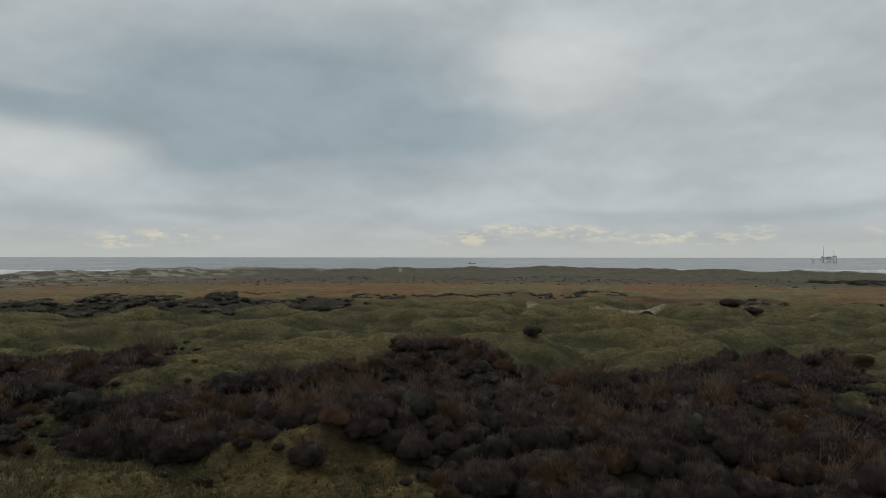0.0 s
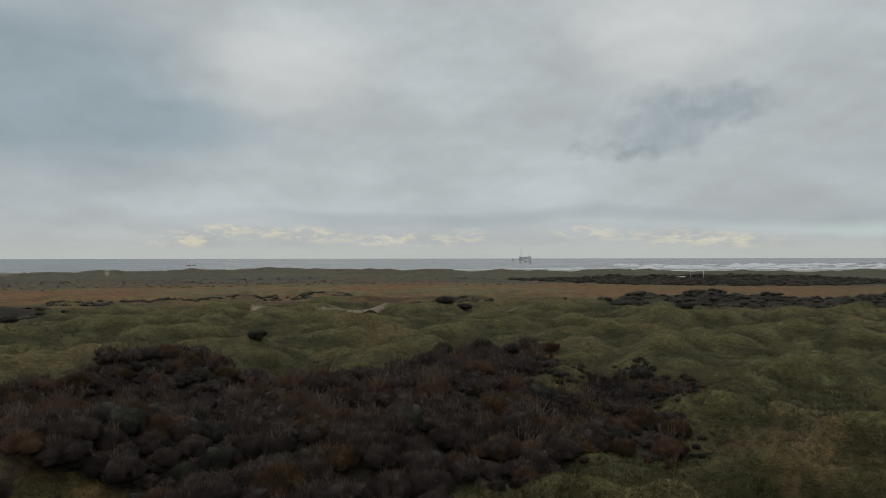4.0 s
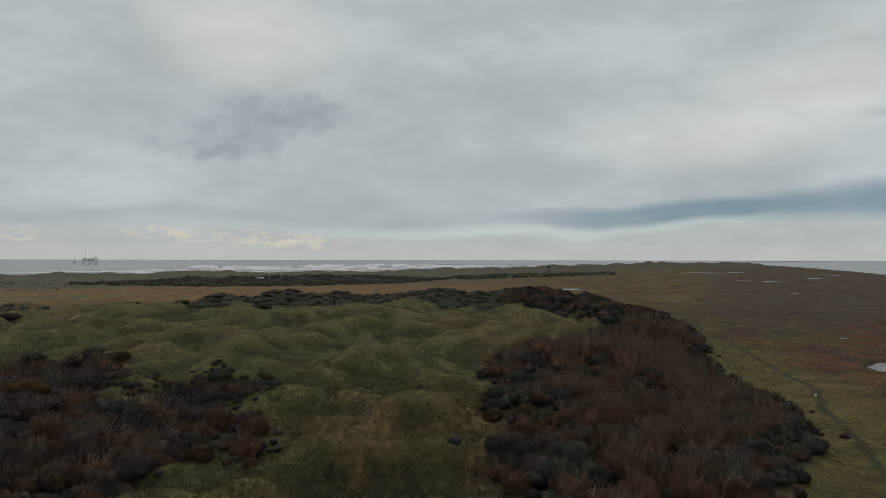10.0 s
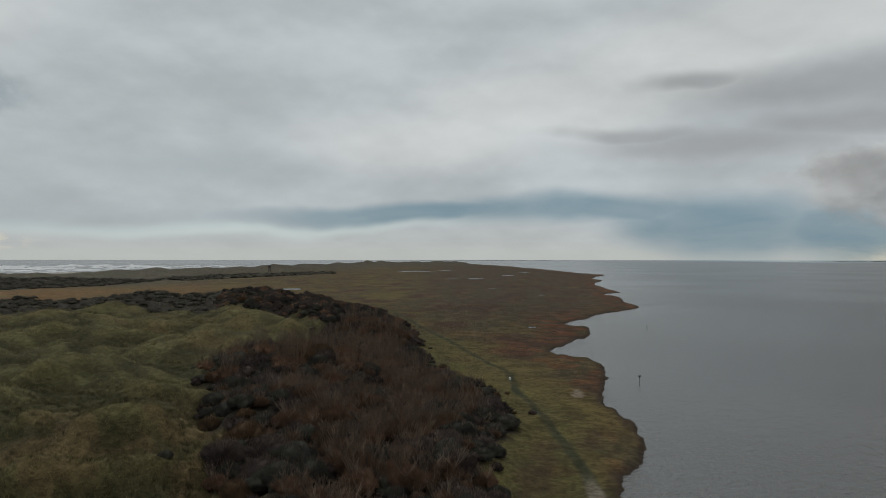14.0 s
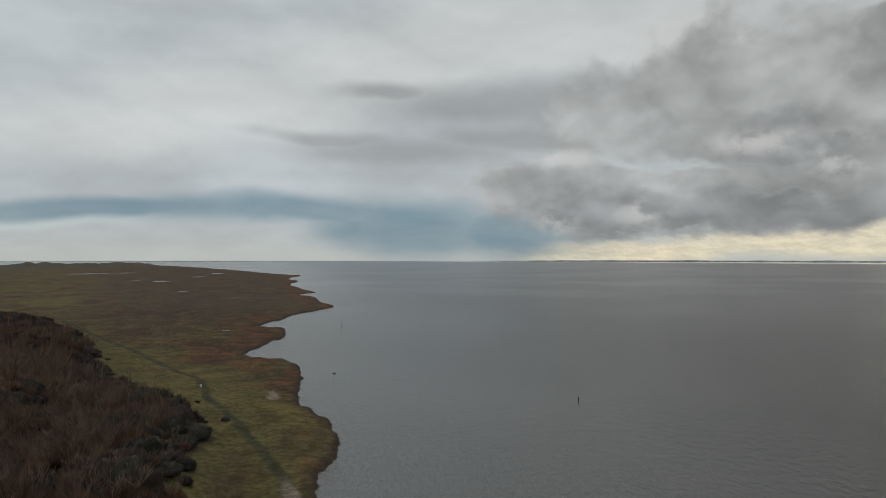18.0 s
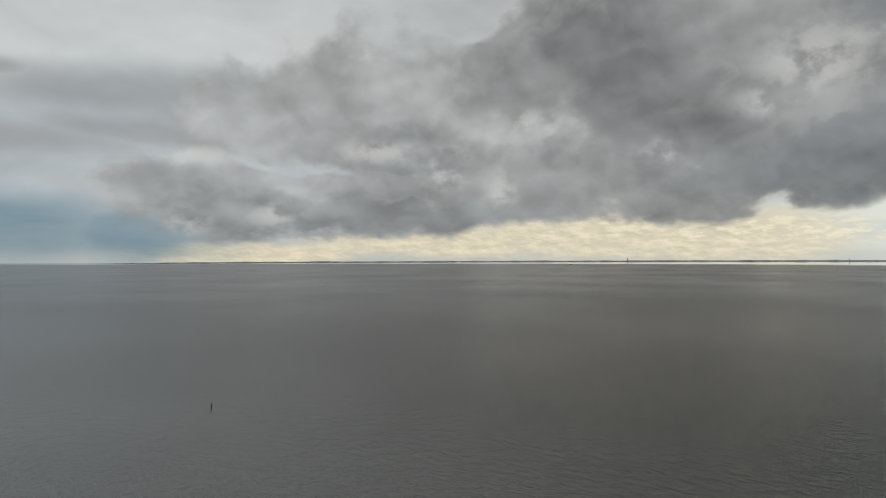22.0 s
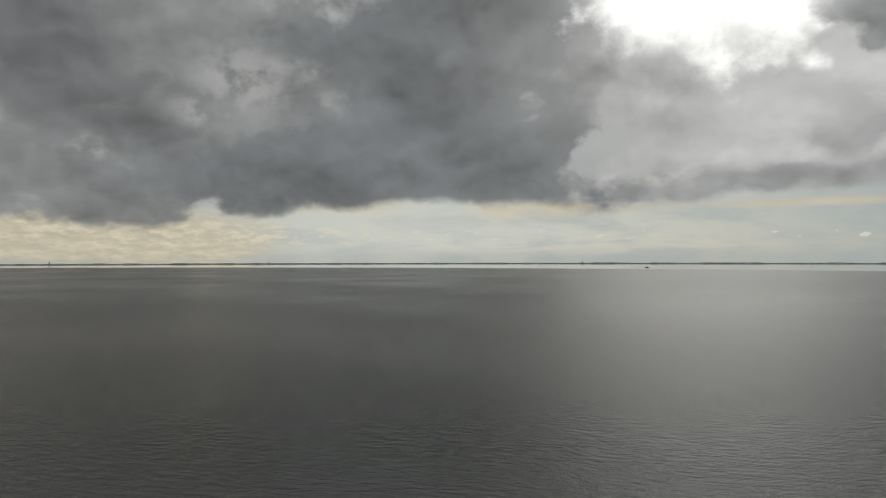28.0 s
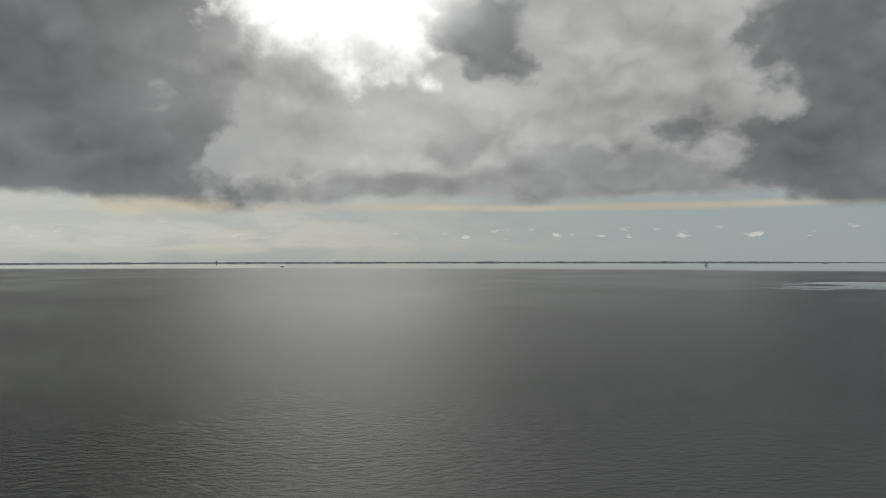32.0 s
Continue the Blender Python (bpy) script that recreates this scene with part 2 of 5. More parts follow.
sky = over(heaps([(154, 13.5, 14, 9), (141, 16.5, 6, 5.5), (150, 7.0, 14, 4.1), (165, 8.5, 12, 5)], 0.25, 3.5), cloud(lin(143, 145, 145), 0.86, 1.12, 1.8), 0.93)
sky = over(heaps([(147.5, 14.5, 6.5, 6.5), (153, 9.5, 9, 2.4)], 0.50, 2.6, 0.8), cloud(lin(122, 124, 125), 0.92, 1.10, 1.4), 0.85)
sky = over(heaps([(178, 16, 11.5, 11), (173, 7.6, 17, 4.6), (184, 8.0, 7, 6.0), (240, 15, 8, 10.5), (236, 9, 9, 3.5)], 0.20, 3.2), cloud(lin(122, 125, 127), 0.86, 1.14, 1.5), 0.95)
# sunlit heads and torn places among the heaps
heads = masses(plain_at, [(119.6, 3.6, 1.5, 1.0), (113, 3.0, 1.3, 0.9), (133.6, 7.2, 1.7, 1.5), (137.9, 5.4, 1.1, 1.3), (140, 10.6, 2.2, 1.1), (150.6, 8.2, 1.1, 0.8), (161.5, 14.0, 3.0, 2.0), (128, 8.6, 3.0, 0.8), (113, 8.0, 2.5, 0.6), (158.5, 11.5, 1.8, 1.0)], 0.95)
shreds = lumps((3.0, 9.0, 70.0), 0.42, 7.0)
sky = over(N.math("MULTIPLY", heads, N.step(shreds, 0.40, 0.62)), lin(206, 206, 203), 0.62)
# the bright gap round the hidden sun, with grey wisps drawn across it
sky = over(masses(plain_at, [(200, 17.5, 14, 8), (205, 12.5, 9, 4)], 0.95), lin(240, 240, 236), 0.40)
gap = masses(torn_at, [(190.5, 19.5, 3.0, 2.5), (198.5, 18.6, 6.6, 4.6), (203, 16.8, 4.2, 2.6), (195, 22, 8, 5)], 0.9)
rim = N.math("MULTIPLY", N.math("MULTIPLY", gap, N.math("SUBTRACT", 1.0, gap)), 4.0)
gap = N.step(N.math("ADD", gap, N.math("MULTIPLY", N.math("ADD", N.math("MULTIPLY", N.math("SUBTRACT", lump, 0.5), -4.2), N.math("MULTIPLY", N.math("SUBTRACT", shreds, 0.5), 1.2)), rim)), 0.05, 1.0)
sky = over(gap, scaled(lin(255, 255, 252), N.math("MULTIPLY", shade(0.85, 1.5, wide), shade(0.62, 1.15, shreds))))
sky = over(heaps([(193.5, 13.4, 4.0, 3.2)], 0.5, 4.5, 0.95), cloud(lin(186, 187, 185), 0.86, 1.1, 1.8), 0.7)
sky = over(heaps([(209.5, 18.6, 4.2, 1.9), (213, 16.4, 2.6, 1.3)], 0.45, 4.0), cloud(lin(146, 149, 149), 0.85, 1.15, 1.8), 0.9)
# unseen overcast zenith: brightened northward to shape the dunes, darkened southward for the water
sky = N.mix(N.step(height, 24.0, 62.0), sky, N.mix(N.step(wy, -0.62, 0.12), lin(72, 74, 75), (1.62, 1.65, 1.68, 1.0)))
# bright patch added above the view to feed the glitter on the water
sky = over(masses(plain_at, [(200, 32, 10, 11)], 0.7), (3.6, 3.6, 3.5, 1.0), 0.9)
# below the horizon, only seen in reflections: the sea's own grey
sky = N.mix(N.step(height, -0.2, -1.0), sky, lin(120, 124, 124))
back = N.add("Background")
N.put(back.inputs[0], sky)
back.inputs[1].default_value = 1.0
out = N.add("OutputWorld")
world.node_tree.links.new(back.outputs[0], out.inputs[0])
scene.world = world

sun = new("sun", bpy.data.lights.new("sun", "SUN"))
sun.data.energy, sun.data.angle, sun.data.color = 0.07, radians(26), (1.0, 0.95, 0.86)
sb, sh = radians(SUN_BEARING), radians(SUN_HEIGHT)
sun.matrix_world = look((0, 0, 60), (-math.sin(sb) * math.cos(sh), -math.cos(sb) * math.cos(sh), 60 - math.sin(sh)))

# ---- noise and plan helpers ----
def lattice(ix, iy, seed):
    h = (ix * 374761393 + iy * 668265263 + seed * 1442695041) & 0xFFFFFFFF
    h = ((h ^ (h >> 13)) * 1274126177) & 0xFFFFFFFF
    return ((h ^ (h >> 16)) & 0xFFFF) / 65535.0 * 2 * np.pi


def perlin(x, y, seed=0):
    x, y = np.asarray(x, float), np.asarray(y, float)
    ix, iy = np.floor(x).astype(np.int64), np.floor(y).astype(np.int64)
    fx, fy = x - ix, y - iy
    ux, uy = fx * fx * fx * (fx * (fx * 6 - 15) + 10), fy * fy * fy * (fy * (fy * 6 - 15) + 10)

    def corner(dx, dy):
        a = lattice(ix + dx, iy + dy, seed)
        return np.cos(a) * (fx - dx) + np.sin(a) * (fy - dy)

    low = corner(0, 0) * (1 - ux) + corner(1, 0) * ux
    high = corner(0, 1) * (1 - ux) + corner(1, 1) * ux
    return (low * (1 - uy) + high * uy) * 1.5


def fbm(x, y, seed=0, octaves=4, gain=0.5):
    total, amp = 0.0, 1.0
    for k in range(octaves):
        total = total + amp * perlin(x * 2.03 ** k, y * 2.03 ** k, seed + k * 7)
        amp *= gain
    return total


def smooth(a, b, v):
    t = np.clip((v - a) / (b - a), 0, 1)
    return t * t * (3 - 2 * t)


def polar(places):
    """Bearings (degrees clockwise from north, where the clip begins) and distances as metres on the plan."""
    p = np.array(places, float)
    a = np.radians(p[:, 0])
    return np.stack([np.sin(a) * p[:, 1], np.cos(a) * p[:, 1]], 1)


def line_distance(x, y, pts, closed=False):
    best = np.full(np.shape(x), 1e9)
    n = len(pts)
    for i in range(n if closed else n - 1):
        (ax, ay), (bx, by) = pts[i], pts[(i + 1) % n]
        dx, dy = bx - ax, by - ay
        t = np.clip(((x - ax) * dx + (y - ay) * dy) / (dx * dx + dy * dy + 1e-9), 0, 1)
        best = np.minimum(best, np.hypot(x - ax - t * dx, y - ay - t * dy))
    return best


def inside(x, y, pts):
    """Signed distance to a closed outline: positive inside."""
    odd = np.zeros(np.shape(x), bool)
    n = len(pts)
    for i in range(n):
        (ax, ay), (bx, by) = pts[i], pts[(i + 1) % n]
        if ay != by:
            odd ^= ((ay > y) != (by > y)) & (x < (bx - ax) * (y - ay) / (by - ay) + ax)
    d = line_distance(x, y, pts, True)
    return np.where(odd, d, -d)


# ---- the plan: outlines as (bearing, metres) from the point under the drone ----
SOUTH_SHORE = [(150, 38), (115, 48), (98, 66), (93.2, 84), (93.4, 96), (95.2, 105), (95.6, 113), (95.1, 122), (93.9, 132), (92.0, 143), (91.7, 155), (92.1, 176),
               (91.7, 197), (90.2, 206), (87.8, 220), (88.8, 236), (90.4, 272), (90.2, 296), (88.7, 310), (90.8, 358), (95.1, 424), (93.9, 456),
               (93.1, 523), (91.7, 559), (93.1, 592), (90.7, 762), (91.7, 871), (90.5, 952), (92.0, 1130), (89.7, 1234), (88.2, 1407), (86.4, 1688), (83.4, 2190), (80.5, 2750)]
NORTH_SHORE = [(77.5, 2650), (72, 2420), (66, 2050), (58, 1600), (50, 1400), (43.8, 1330), (27, 1290), (15, 1240), (0, 1190), (-15, 1120), (-25, 1060), (-33, 1040), (-45, 1150), (-70, 3800)]
island = np.vstack([polar(SOUTH_SHORE), polar(NORTH_SHORE), [(-4500, 200), (-4500, -500), (-300, -90)]])
dune_belt = polar([(-70, 700), (-45, 480), (-33, 420), (-14, 400), (5, 390), (22, 390), (38, 440), (52, 480), (62, 495), (68, 470), (73.2, 367), (75.7, 278), (76.8, 234), (76.9, 193),
                   (79.6, 161), (85, 127), (84, 112), (82.4, 97), (83.2, 84), (88, 55), (110, 30), (200, 25), (250, 60), (275, 500)])
sea_ridge = polar([(-60, 1500), (-45, 1000), (-33, 830), (-28.4, 905), (-15.7, 1016), (-4.8, 1040), (6.8, 1090), (12.2, 1000), (17.5, 930), (30.3, 960), (45, 960), (52, 1010), (58, 1160), (66, 1500), (71, 1950), (77, 2300), (80, 2500)])
scrub_centre = polar([(-29.1, 107), (-28.0, 130), (-19.5, 136), (-13.0, 142), (-6.7, 142), (-1.1, 166), (5.4, 152), (12.2, 138), (14.4, 145), (20, 165), (23.5, 184), (28, 186), (31.5, 158),
                      (30.0, 124), (34.3, 121), (41.5, 115), (41.3, 101), (37.1, 94), (33.9, 87), (27, 76), (15, 64), (0, 70), (-3, 84), (-10.3, 87), (-13.0, 91), (-19.4, 85), (-28.0, 91)])
scrub_west = polar([(-40, 120), (-38, 190), (-29.1, 194), (-20.3, 190), (-20.3, 168), (-25.4, 149), (-30.5, 121), (-32.5, 101), (-38, 92)])
scrub_east = polar([(63.5, 70), (60.6, 88), (61.2, 101), (60.5, 122), (60.1, 150), (61.0, 178), (64.0, 195), (66.8, 184), (69.0, 191), (68.8, 239), (67.5, 295), (63, 310), (60.5, 380), (62, 490), (66, 475), (69.8, 436), (73.2, 366),
                    (75.7, 278), (76.9, 234), (76.9, 193), (79.7, 161), (82.1, 146), (85.1, 127), (84.5, 116), (83.0, 109), (82.1, 97), (83.0, 87), (83.4, 76), (78, 60), (68, 58)])
scrub_small = polar([(34.0, 140), (38.0, 156), (42, 134), (40, 124), (36, 128)])
scrub_north = polar([(33, 395), (38, 420), (45.3, 445), (50.4, 480), (58, 490), (64, 480), (64, 340), (58.9, 345), (53.1, 345), (47.8, 335), (42.9, 360), (37, 345)])
scrub_far_west = polar([(-40, 340), (-40, 420), (-25, 385), (-14, 372), (-8, 350), (-6, 325), (-17, 300), (-28, 318)])
scrub_sea = polar([(27, 790), (36, 880), (50, 930), (57, 880), (53, 740), (46, 690), (38, 680), (31, 730)])
scrub_ridge = polar([(56.5, 930), (62, 1080), (70, 1250), (70, 1150), (62, 930), (58, 850)])
track = polar([(96, 60), (92, 80), (90.6, 96), (88.2, 116), (86.1, 138), (84.9, 152), (84.3, 174), (81.6, 202), (79.3, 240), (77.0, 286), (75.3, 342), (73.7, 407)])
# single dunes: bearing, metres, height, half width across the view, half depth
DUNES_WEST = [(-2.1, 262, 5.0, 22, 20), (10.4, 285, 4.2, 20, 18), (-12, 188, 3.4, 16, 15), (15.8, 214, 3.2, 26, 16), (26.3, 240, 3.8, 20, 18), (-23.5, 250, 4.0, 18, 18),
              (-4.8, 186, 2.6, 20, 12), (4.5, 250, 3.6, 14, 18), (-18.2, 152, 2.8, 15, 12), (-9, 340, 3.0, 25, 16), (20, 330, 2.5, 30, 14), (-30, 270, 2.6, 16, 16), (33, 250, 3.4, 18, 14)]
DUNES_EAST = [(43.8, 280, 4.2, 16, 16), (49.4, 242, 3.6, 24, 14), (63, 262, 4.6, 18, 22), (56.6, 133, 3.6, 9, 9), (48.4, 88, 3.6, 8, 8), (49.8, 163, 2.6, 14, 9), (55.4, 265, 3.4, 16, 16),
              (37.5, 230, 3.6, 18, 14), (42.9, 208, 2.8, 16, 12), (40.1, 312, 3.0, 22, 14), (35.7, 72, 2.6, 6, 7), (53, 108, 3.4, 8, 11), (58, 210, 2.6, 16, 12), (66, 240, 3.2, 14, 22), (57, 90, 2.0, 8, 10)]


def mounds(u, v, across, deep, seed):
    """A field of overlapping rounded dunes, 0 to about 1, with creases where they meet."""
    a, b = u / across, v / deep
    ia, ib = np.floor(a).astype(np.int64), np.floor(b).astype(np.int64)
    total = 0.0
    for di in (-1, 0, 1):
        for dj in (-1, 0, 1):
            ci, cj = ia + di, ib + dj
            h1, h2, h3, h4 = (lattice(ci, cj, seed + k) / 6.2832 for k in range(4))
            s, t = (a - ci - 0.1 - 0.8 * h1) / (0.34 + 0.30 * h3), (b - cj - 0.1 - 0.8 * h2) / (0.36 + 0.22 * h4)
            t = t + (h1 - 0.5) * s
            total = total + ((0.30 + 0.70 * h4) * np.exp(-0.9 * s * s - np.abs(t) ** 1.85)) ** 4
    return total ** 0.25


def terrain(x, y):
    """Height of the ground, and the masks that its cover follows."""
    x, y = np.asarray(x, float), np.asarray(y, float)
    r = np.hypot(x, y)
    wob = np.clip(r / 400, 0.15, 2.5)
    wx_, wy_ = x + 4 * wob * fbm(x / (14 * wob), y / (14 * wob), 3, 3), y + 4 * wob * fbm(x / (14 * wob), y / (14 * wob), 5, 3)
    jag = smooth(500, 120, r)
    wx_, wy_ = wx_ + jag * 1.1 * perlin(x / 2.6, y / 2.6, 15), wy_ + jag * 1.1 * perlin(x / 2.6, y / 2.6, 16)
    shore = inside(wx_, wy_, island)
    belt = inside(x + 6 * fbm(x / 25, y / 25, 11, 2), y + 6 * fbm(x / 25, y / 25, 12, 2), dune_belt)
    dune = smooth(-8, 30, belt)
    z = np.where(shore > 0, 0.55 * smooth(0, 1.5, shore) + 0.35 * smooth(0, 60, shore), -0.05 + 0.06 * np.maximum(shore, -60))
    marsh = 0.18 * fbm(x / 9, y / 9, 21, 3) * smooth(2, 12, shore)
    turn = 0.22
    u, v = x * math.cos(turn) + y * math.sin(turn), -x * math.sin(turn) + y * math.cos(turn)
    wu, wv = u + 7 * fbm(x / 34, y / 34, 7, 2), v + 6 * fbm(x / 30, y / 30, 8, 2)
    near = smooth(45, 75, r)
    knolls, hummock = mounds(wu, wv, 42, 29, 31), mounds(wu * 0.9 + wv * 0.3, wv - 0.2 * wu, 15, 10.5, 35)
    tussock = mounds(x + 2 * perlin(x / 9, y / 9, 9), y, 5.2, 4.4, 38) * smooth(260, 150, r)
    bumps = 0.0
    for b, d, h, across, deep in DUNES_WEST + DUNES_EAST:
        a = math.radians(b)
        dx, dy = x - math.sin(a) * d, y - math.cos(a) * d
        s, t = dx * math.cos(a) - dy * math.sin(a), dx * math.sin(a) + dy * math.cos(a)
        s = s + 0.45 * across * perlin(x / across, y / across, 51)
        t = t + 0.5 * deep * perlin(x / across, y / across, 52)
        bumps = bumps + ((2.4 + 0.95 * h) * np.exp(-0.5 * ((s / (0.8 * across)) ** 2 + (t / (0.45 * deep)) ** 2))) ** 4
    bumps = (bumps + (7.6 * knolls) ** 4) ** 0.25
    rolling = bumps * (0.35 + 0.65 * near) + 2.9 * hummock * (0.6 + 0.4 * near) + 0.75 * tussock + 0.45 * fbm(x / 8, y / 6, 41, 3)
    for b, d, across, deep in ((14.6, 304, 18, 38), (5.5, 326, 13, 18), (26, 312, 12, 18), (-8, 358, 9, 18)):
        a = math.radians(b)
        dx, dy = x - math.sin(a) * d, y - math.cos(a) * d
        s, t = dx * math.cos(a) - dy * math.sin(a), dx * math.sin(a) + dy * math.cos(a)
        rolling = rolling * (1 - 0.8 * np.exp(-(s / across) ** 4 - (t / deep) ** 4))
    z = z + marsh * (1 - dune) + dune * (0.5 + rolling)
    inner = smooth(400, 440, r) * smooth(900, 700, r) * smooth(44, 30, np.degrees(np.arctan2(x, y)))
    z = z + inner * (1 - dune) * smooth(0, 30, shore) * (0.4 + 1.0 * np.clip(fbm(x / 42, y / 30, 61, 4), 0, 2) + smooth(620, 480, r) * 3.6 * mounds(wu, wv, 30, 24, 61))
    ridge = line_distance(x, y, sea_ridge)
    crest = np.exp(-(ridge / 55) ** 2) * (1 + 0.7 * smooth(1400, 2200, r)) * (5.4 + 2.4 * fbm(x / 40, y / 40, 71, 4) + 3.6 * fbm(x / 120, y / 120, 73, 3)) + np.exp(-(ridge / 120) ** 2) * (1.4 + 1.8 * np.abs(fbm(x / 30, y / 30, 72, 4)))
    crest = crest * smooth(5, 60, shore) 
    z = z + crest
    return z, shore, dune, belt, ridge


def in_scrub(x, y, outline, fray=4.5, size=8.0):
    return inside(x + fray * fbm(x / size, y / size, 81, 2), y + fray * fbm(x / size, y / size, 82, 2), outline)


SCRUBS = [scrub_centre, scrub_west, scrub_east, scrub_small]
FAR_SCRUBS = [scrub_north, scrub_far_west, scrub_sea, scrub_ridge]


def cover(x, y, z, shore, dune, belt, ridge, crest):
    """Base colour of the ground, before fine grain."""
    r = np.hypot(x, y)
    bear = np.degrees(np.arctan2(x, y))

    def blend(c, colour, m):
        return c + (np.array(colour) - c) * np.clip(m, 0, 1)[:, None]

    n1, n2, n3 = fbm(x / 40, y / 40, 91, 4), fbm(x / 9, y / 9, 92, 4), fbm(x / 90, y / 22, 93, 5)
    c = np.tile(np.array((0.098, 0.078, 0.039)), (len(x), 1))
    # salt marsh: olive and brown streaks, reddish towards the water
    c = blend(c, (0.088, 0.052, 0.032), smooth(-0.05, 0.35, n3) * 0.95)
    c = blend(c, (0.17, 0.10, 0.04), smooth(0.25, 0.5, fbm(x / 30, y / 12, 96, 4)) * 0.6)
    c = blend(c, (0.14, 0.115, 0.04), smooth(0.05, 0.5, n1) * 0.8)
    c = blend(c, (0.076, 0.057, 0.043), smooth(160, 420, r) * smooth(74, 80, bear) * (0.55 + 0.5 * n1))
    c = blend(c, (0.15, 0.062, 0.030), smooth(-0.1, 0.3, n2 + 0.5 * n1) * smooth(30, 5, shore) * 0.85)
    c = blend(c, (0.112, 0.100, 0.037), smooth(30, 2, np.abs(shore - 22)) * smooth(230, 110, r) * (0.4 + n2))
    # green sward beside the scrub
    c = blend(c, (0.116, 0.104, 0.036), smooth(-28, -5, belt) * smooth(420, 160, r) * (0.75 + 0.6 * n2))
    c = blend(c, (0.15, 0.12, 0.042), smooth(14, 4, np.abs(belt + 17)) * smooth(260, 180, r) * smooth(95, 150, r) * 0.6)
    # the wide valley between the dunes and the sea: straw, heath and rust
    heath = fbm(x / 60, y / 26, 99, 4)
    valley = smooth(430, 520, r) * smooth(60, 40, bear)
    c = blend(c, (0.135, 0.128, 0.066), valley * 0.7)
    c = blend(c, (0.20, 0.108, 0.044), smooth(430, 480, r) * smooth(690, 600, r + 60 * n3) * smooth(66, 52, bear) * np.clip(0.55 + 1.1 * n3, 0, 1))
    c = blend(c, (0.090, 0.080, 0.056), smooth(640, 720, r) * smooth(64, 54, bear) * (0.85 + 0.3 * n3))
    c = blend(c, (0.064, 0.060, 0.048), valley * smooth(0.12, 0.45, heath) * 0.8 * (1 - smooth(500, 540, r) * smooth(720, 680, r)))
    c = blend(c, (0.13, 0.13, 0.062), valley * smooth(1.6, 3.4, z) * 0.7)
    rust = fbm(x / 150, y / 38, 95, 4) + 0.25 - 0.6 * np.abs(r - 610) / 200
    c = blend(c, (0.175, 0.085, 0.040), smooth(0.05, 0.45, rust) * smooth(440, 480, r) * smooth(900, 720, r) * smooth(66, 50, bear) * 0.7)
    c = blend(c, (0.15, 0.095, 0.04), smooth(520, 560, r) * smooth(760, 700, r) * smooth(25, 36, bear) * smooth(72, 60, bear) * (0.6 + 0.6 * n3))
    # dune grass: pale marram on crests, with relief light and shade painted in
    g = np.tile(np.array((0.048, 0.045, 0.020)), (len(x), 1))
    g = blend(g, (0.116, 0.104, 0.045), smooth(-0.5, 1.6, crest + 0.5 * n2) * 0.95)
    g = blend(g, (0.085, 0.082, 0.036), smooth(0.1, 0.6, n2) * 0.7)
    g = blend(g, (0.13, 0.10, 0.045), smooth(0.15, 0.6, n1) * 0.6)
    g = blend(g, (0.115, 0.080, 0.040), smooth(0.0, 0.35, n2 + n1) * smooth(150, 100, r) * smooth(38, 46, bear) * 0.7)
    g = blend(g, (0.125, 0.082, 0.034), smooth(-0.1, 0.3, n2) * smooth(100, 85, r) * smooth(-16, -10, bear) * smooth(6, 0, bear) * 0.8)
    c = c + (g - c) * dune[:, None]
    far_dune = np.exp(-(ridge / 140) ** 2)
    c = blend(c, (0.096, 0.088, 0.064), far_dune * 0.9)
    c = blend(c, (0.30, 0.28, 0.23), far_dune * smooth(0.0, 0.3, fbm(x / 22, y / 22, 97, 4)) * smooth(-12, -20, bear) * 0.9)
    # bare sand: blow-outs, the beach and the end of the track
    for b, d, s, t in ((14.2, 328, 11, 9), (16.0, 334, 9, 8), (4.5, 338, 9, 5), (7.5, 345, 6, 4), (-8, 372, 5, 6), (25.5, 322, 9, 4), (28.5, 330, 6, 3), (22, 335, 5, 3), (89.8, 152, 1.3, 5), (-3.5, 1005, 2.5, 30)):
        a = math.radians(b)
        dx, dy = x - math.sin(a) * d, y - math.cos(a) * d
        q = np.hypot((dx * math.cos(a) - dy * math.sin(a)) / s, (dx * math.sin(a) + dy * math.cos(a)) / t) + 0.5 * n2
        c = blend(c, (0.28, 0.23, 0.165), smooth(1.05, 0.75, q))
    c = blend(c, (0.34, 0.32, 0.28), smooth(130, 80, shore) * smooth(650, 800, r) * smooth(75, 66, bear))
    way_d = line_distance(x + 1.5 * n2, y, track)
    c = blend(c, (0.045, 0.05, 0.026), smooth(1.3, 0.5, way_d) * (0.8 + 0.4 * n2))
    c = blend(c, (0.28, 0.24, 0.18), smooth(1.3, 0.5, way_d + 0.5 * n2) * smooth(97, 87, r))
    for outline in SCRUBS:
        c = blend(c, (0.034, 0.028, 0.020), smooth(-1.5, 2.5, in_scrub(x, y, outline)))
    for outline in FAR_SCRUBS:
        c = blend(c, (0.040, 0.036, 0.028), smooth(-6, 8, in_scrub(x, y, outline, 9, 25)))
    c = blend(c, (0.055, 0.04, 0.028), smooth(3.0, 0.3, shore))
    return np.clip(c * ((0.80 - 0.16 * (1 - dune) * smooth(55, 68, bear)) * (1 + 0.16 * n2))[:, None], 0.008, 0.6)


# ---- materials ----
def material(name):
    m = bpy.data.materials.new(name)
    m.use_nodes = True
    n = Nodes(m.node_tree)
    b = n.add("BsdfPrincipled")
    o = n.add("OutputMaterial")
    n.tree.links.new(b.outputs[0], o.inputs[0])
    return m, n, b


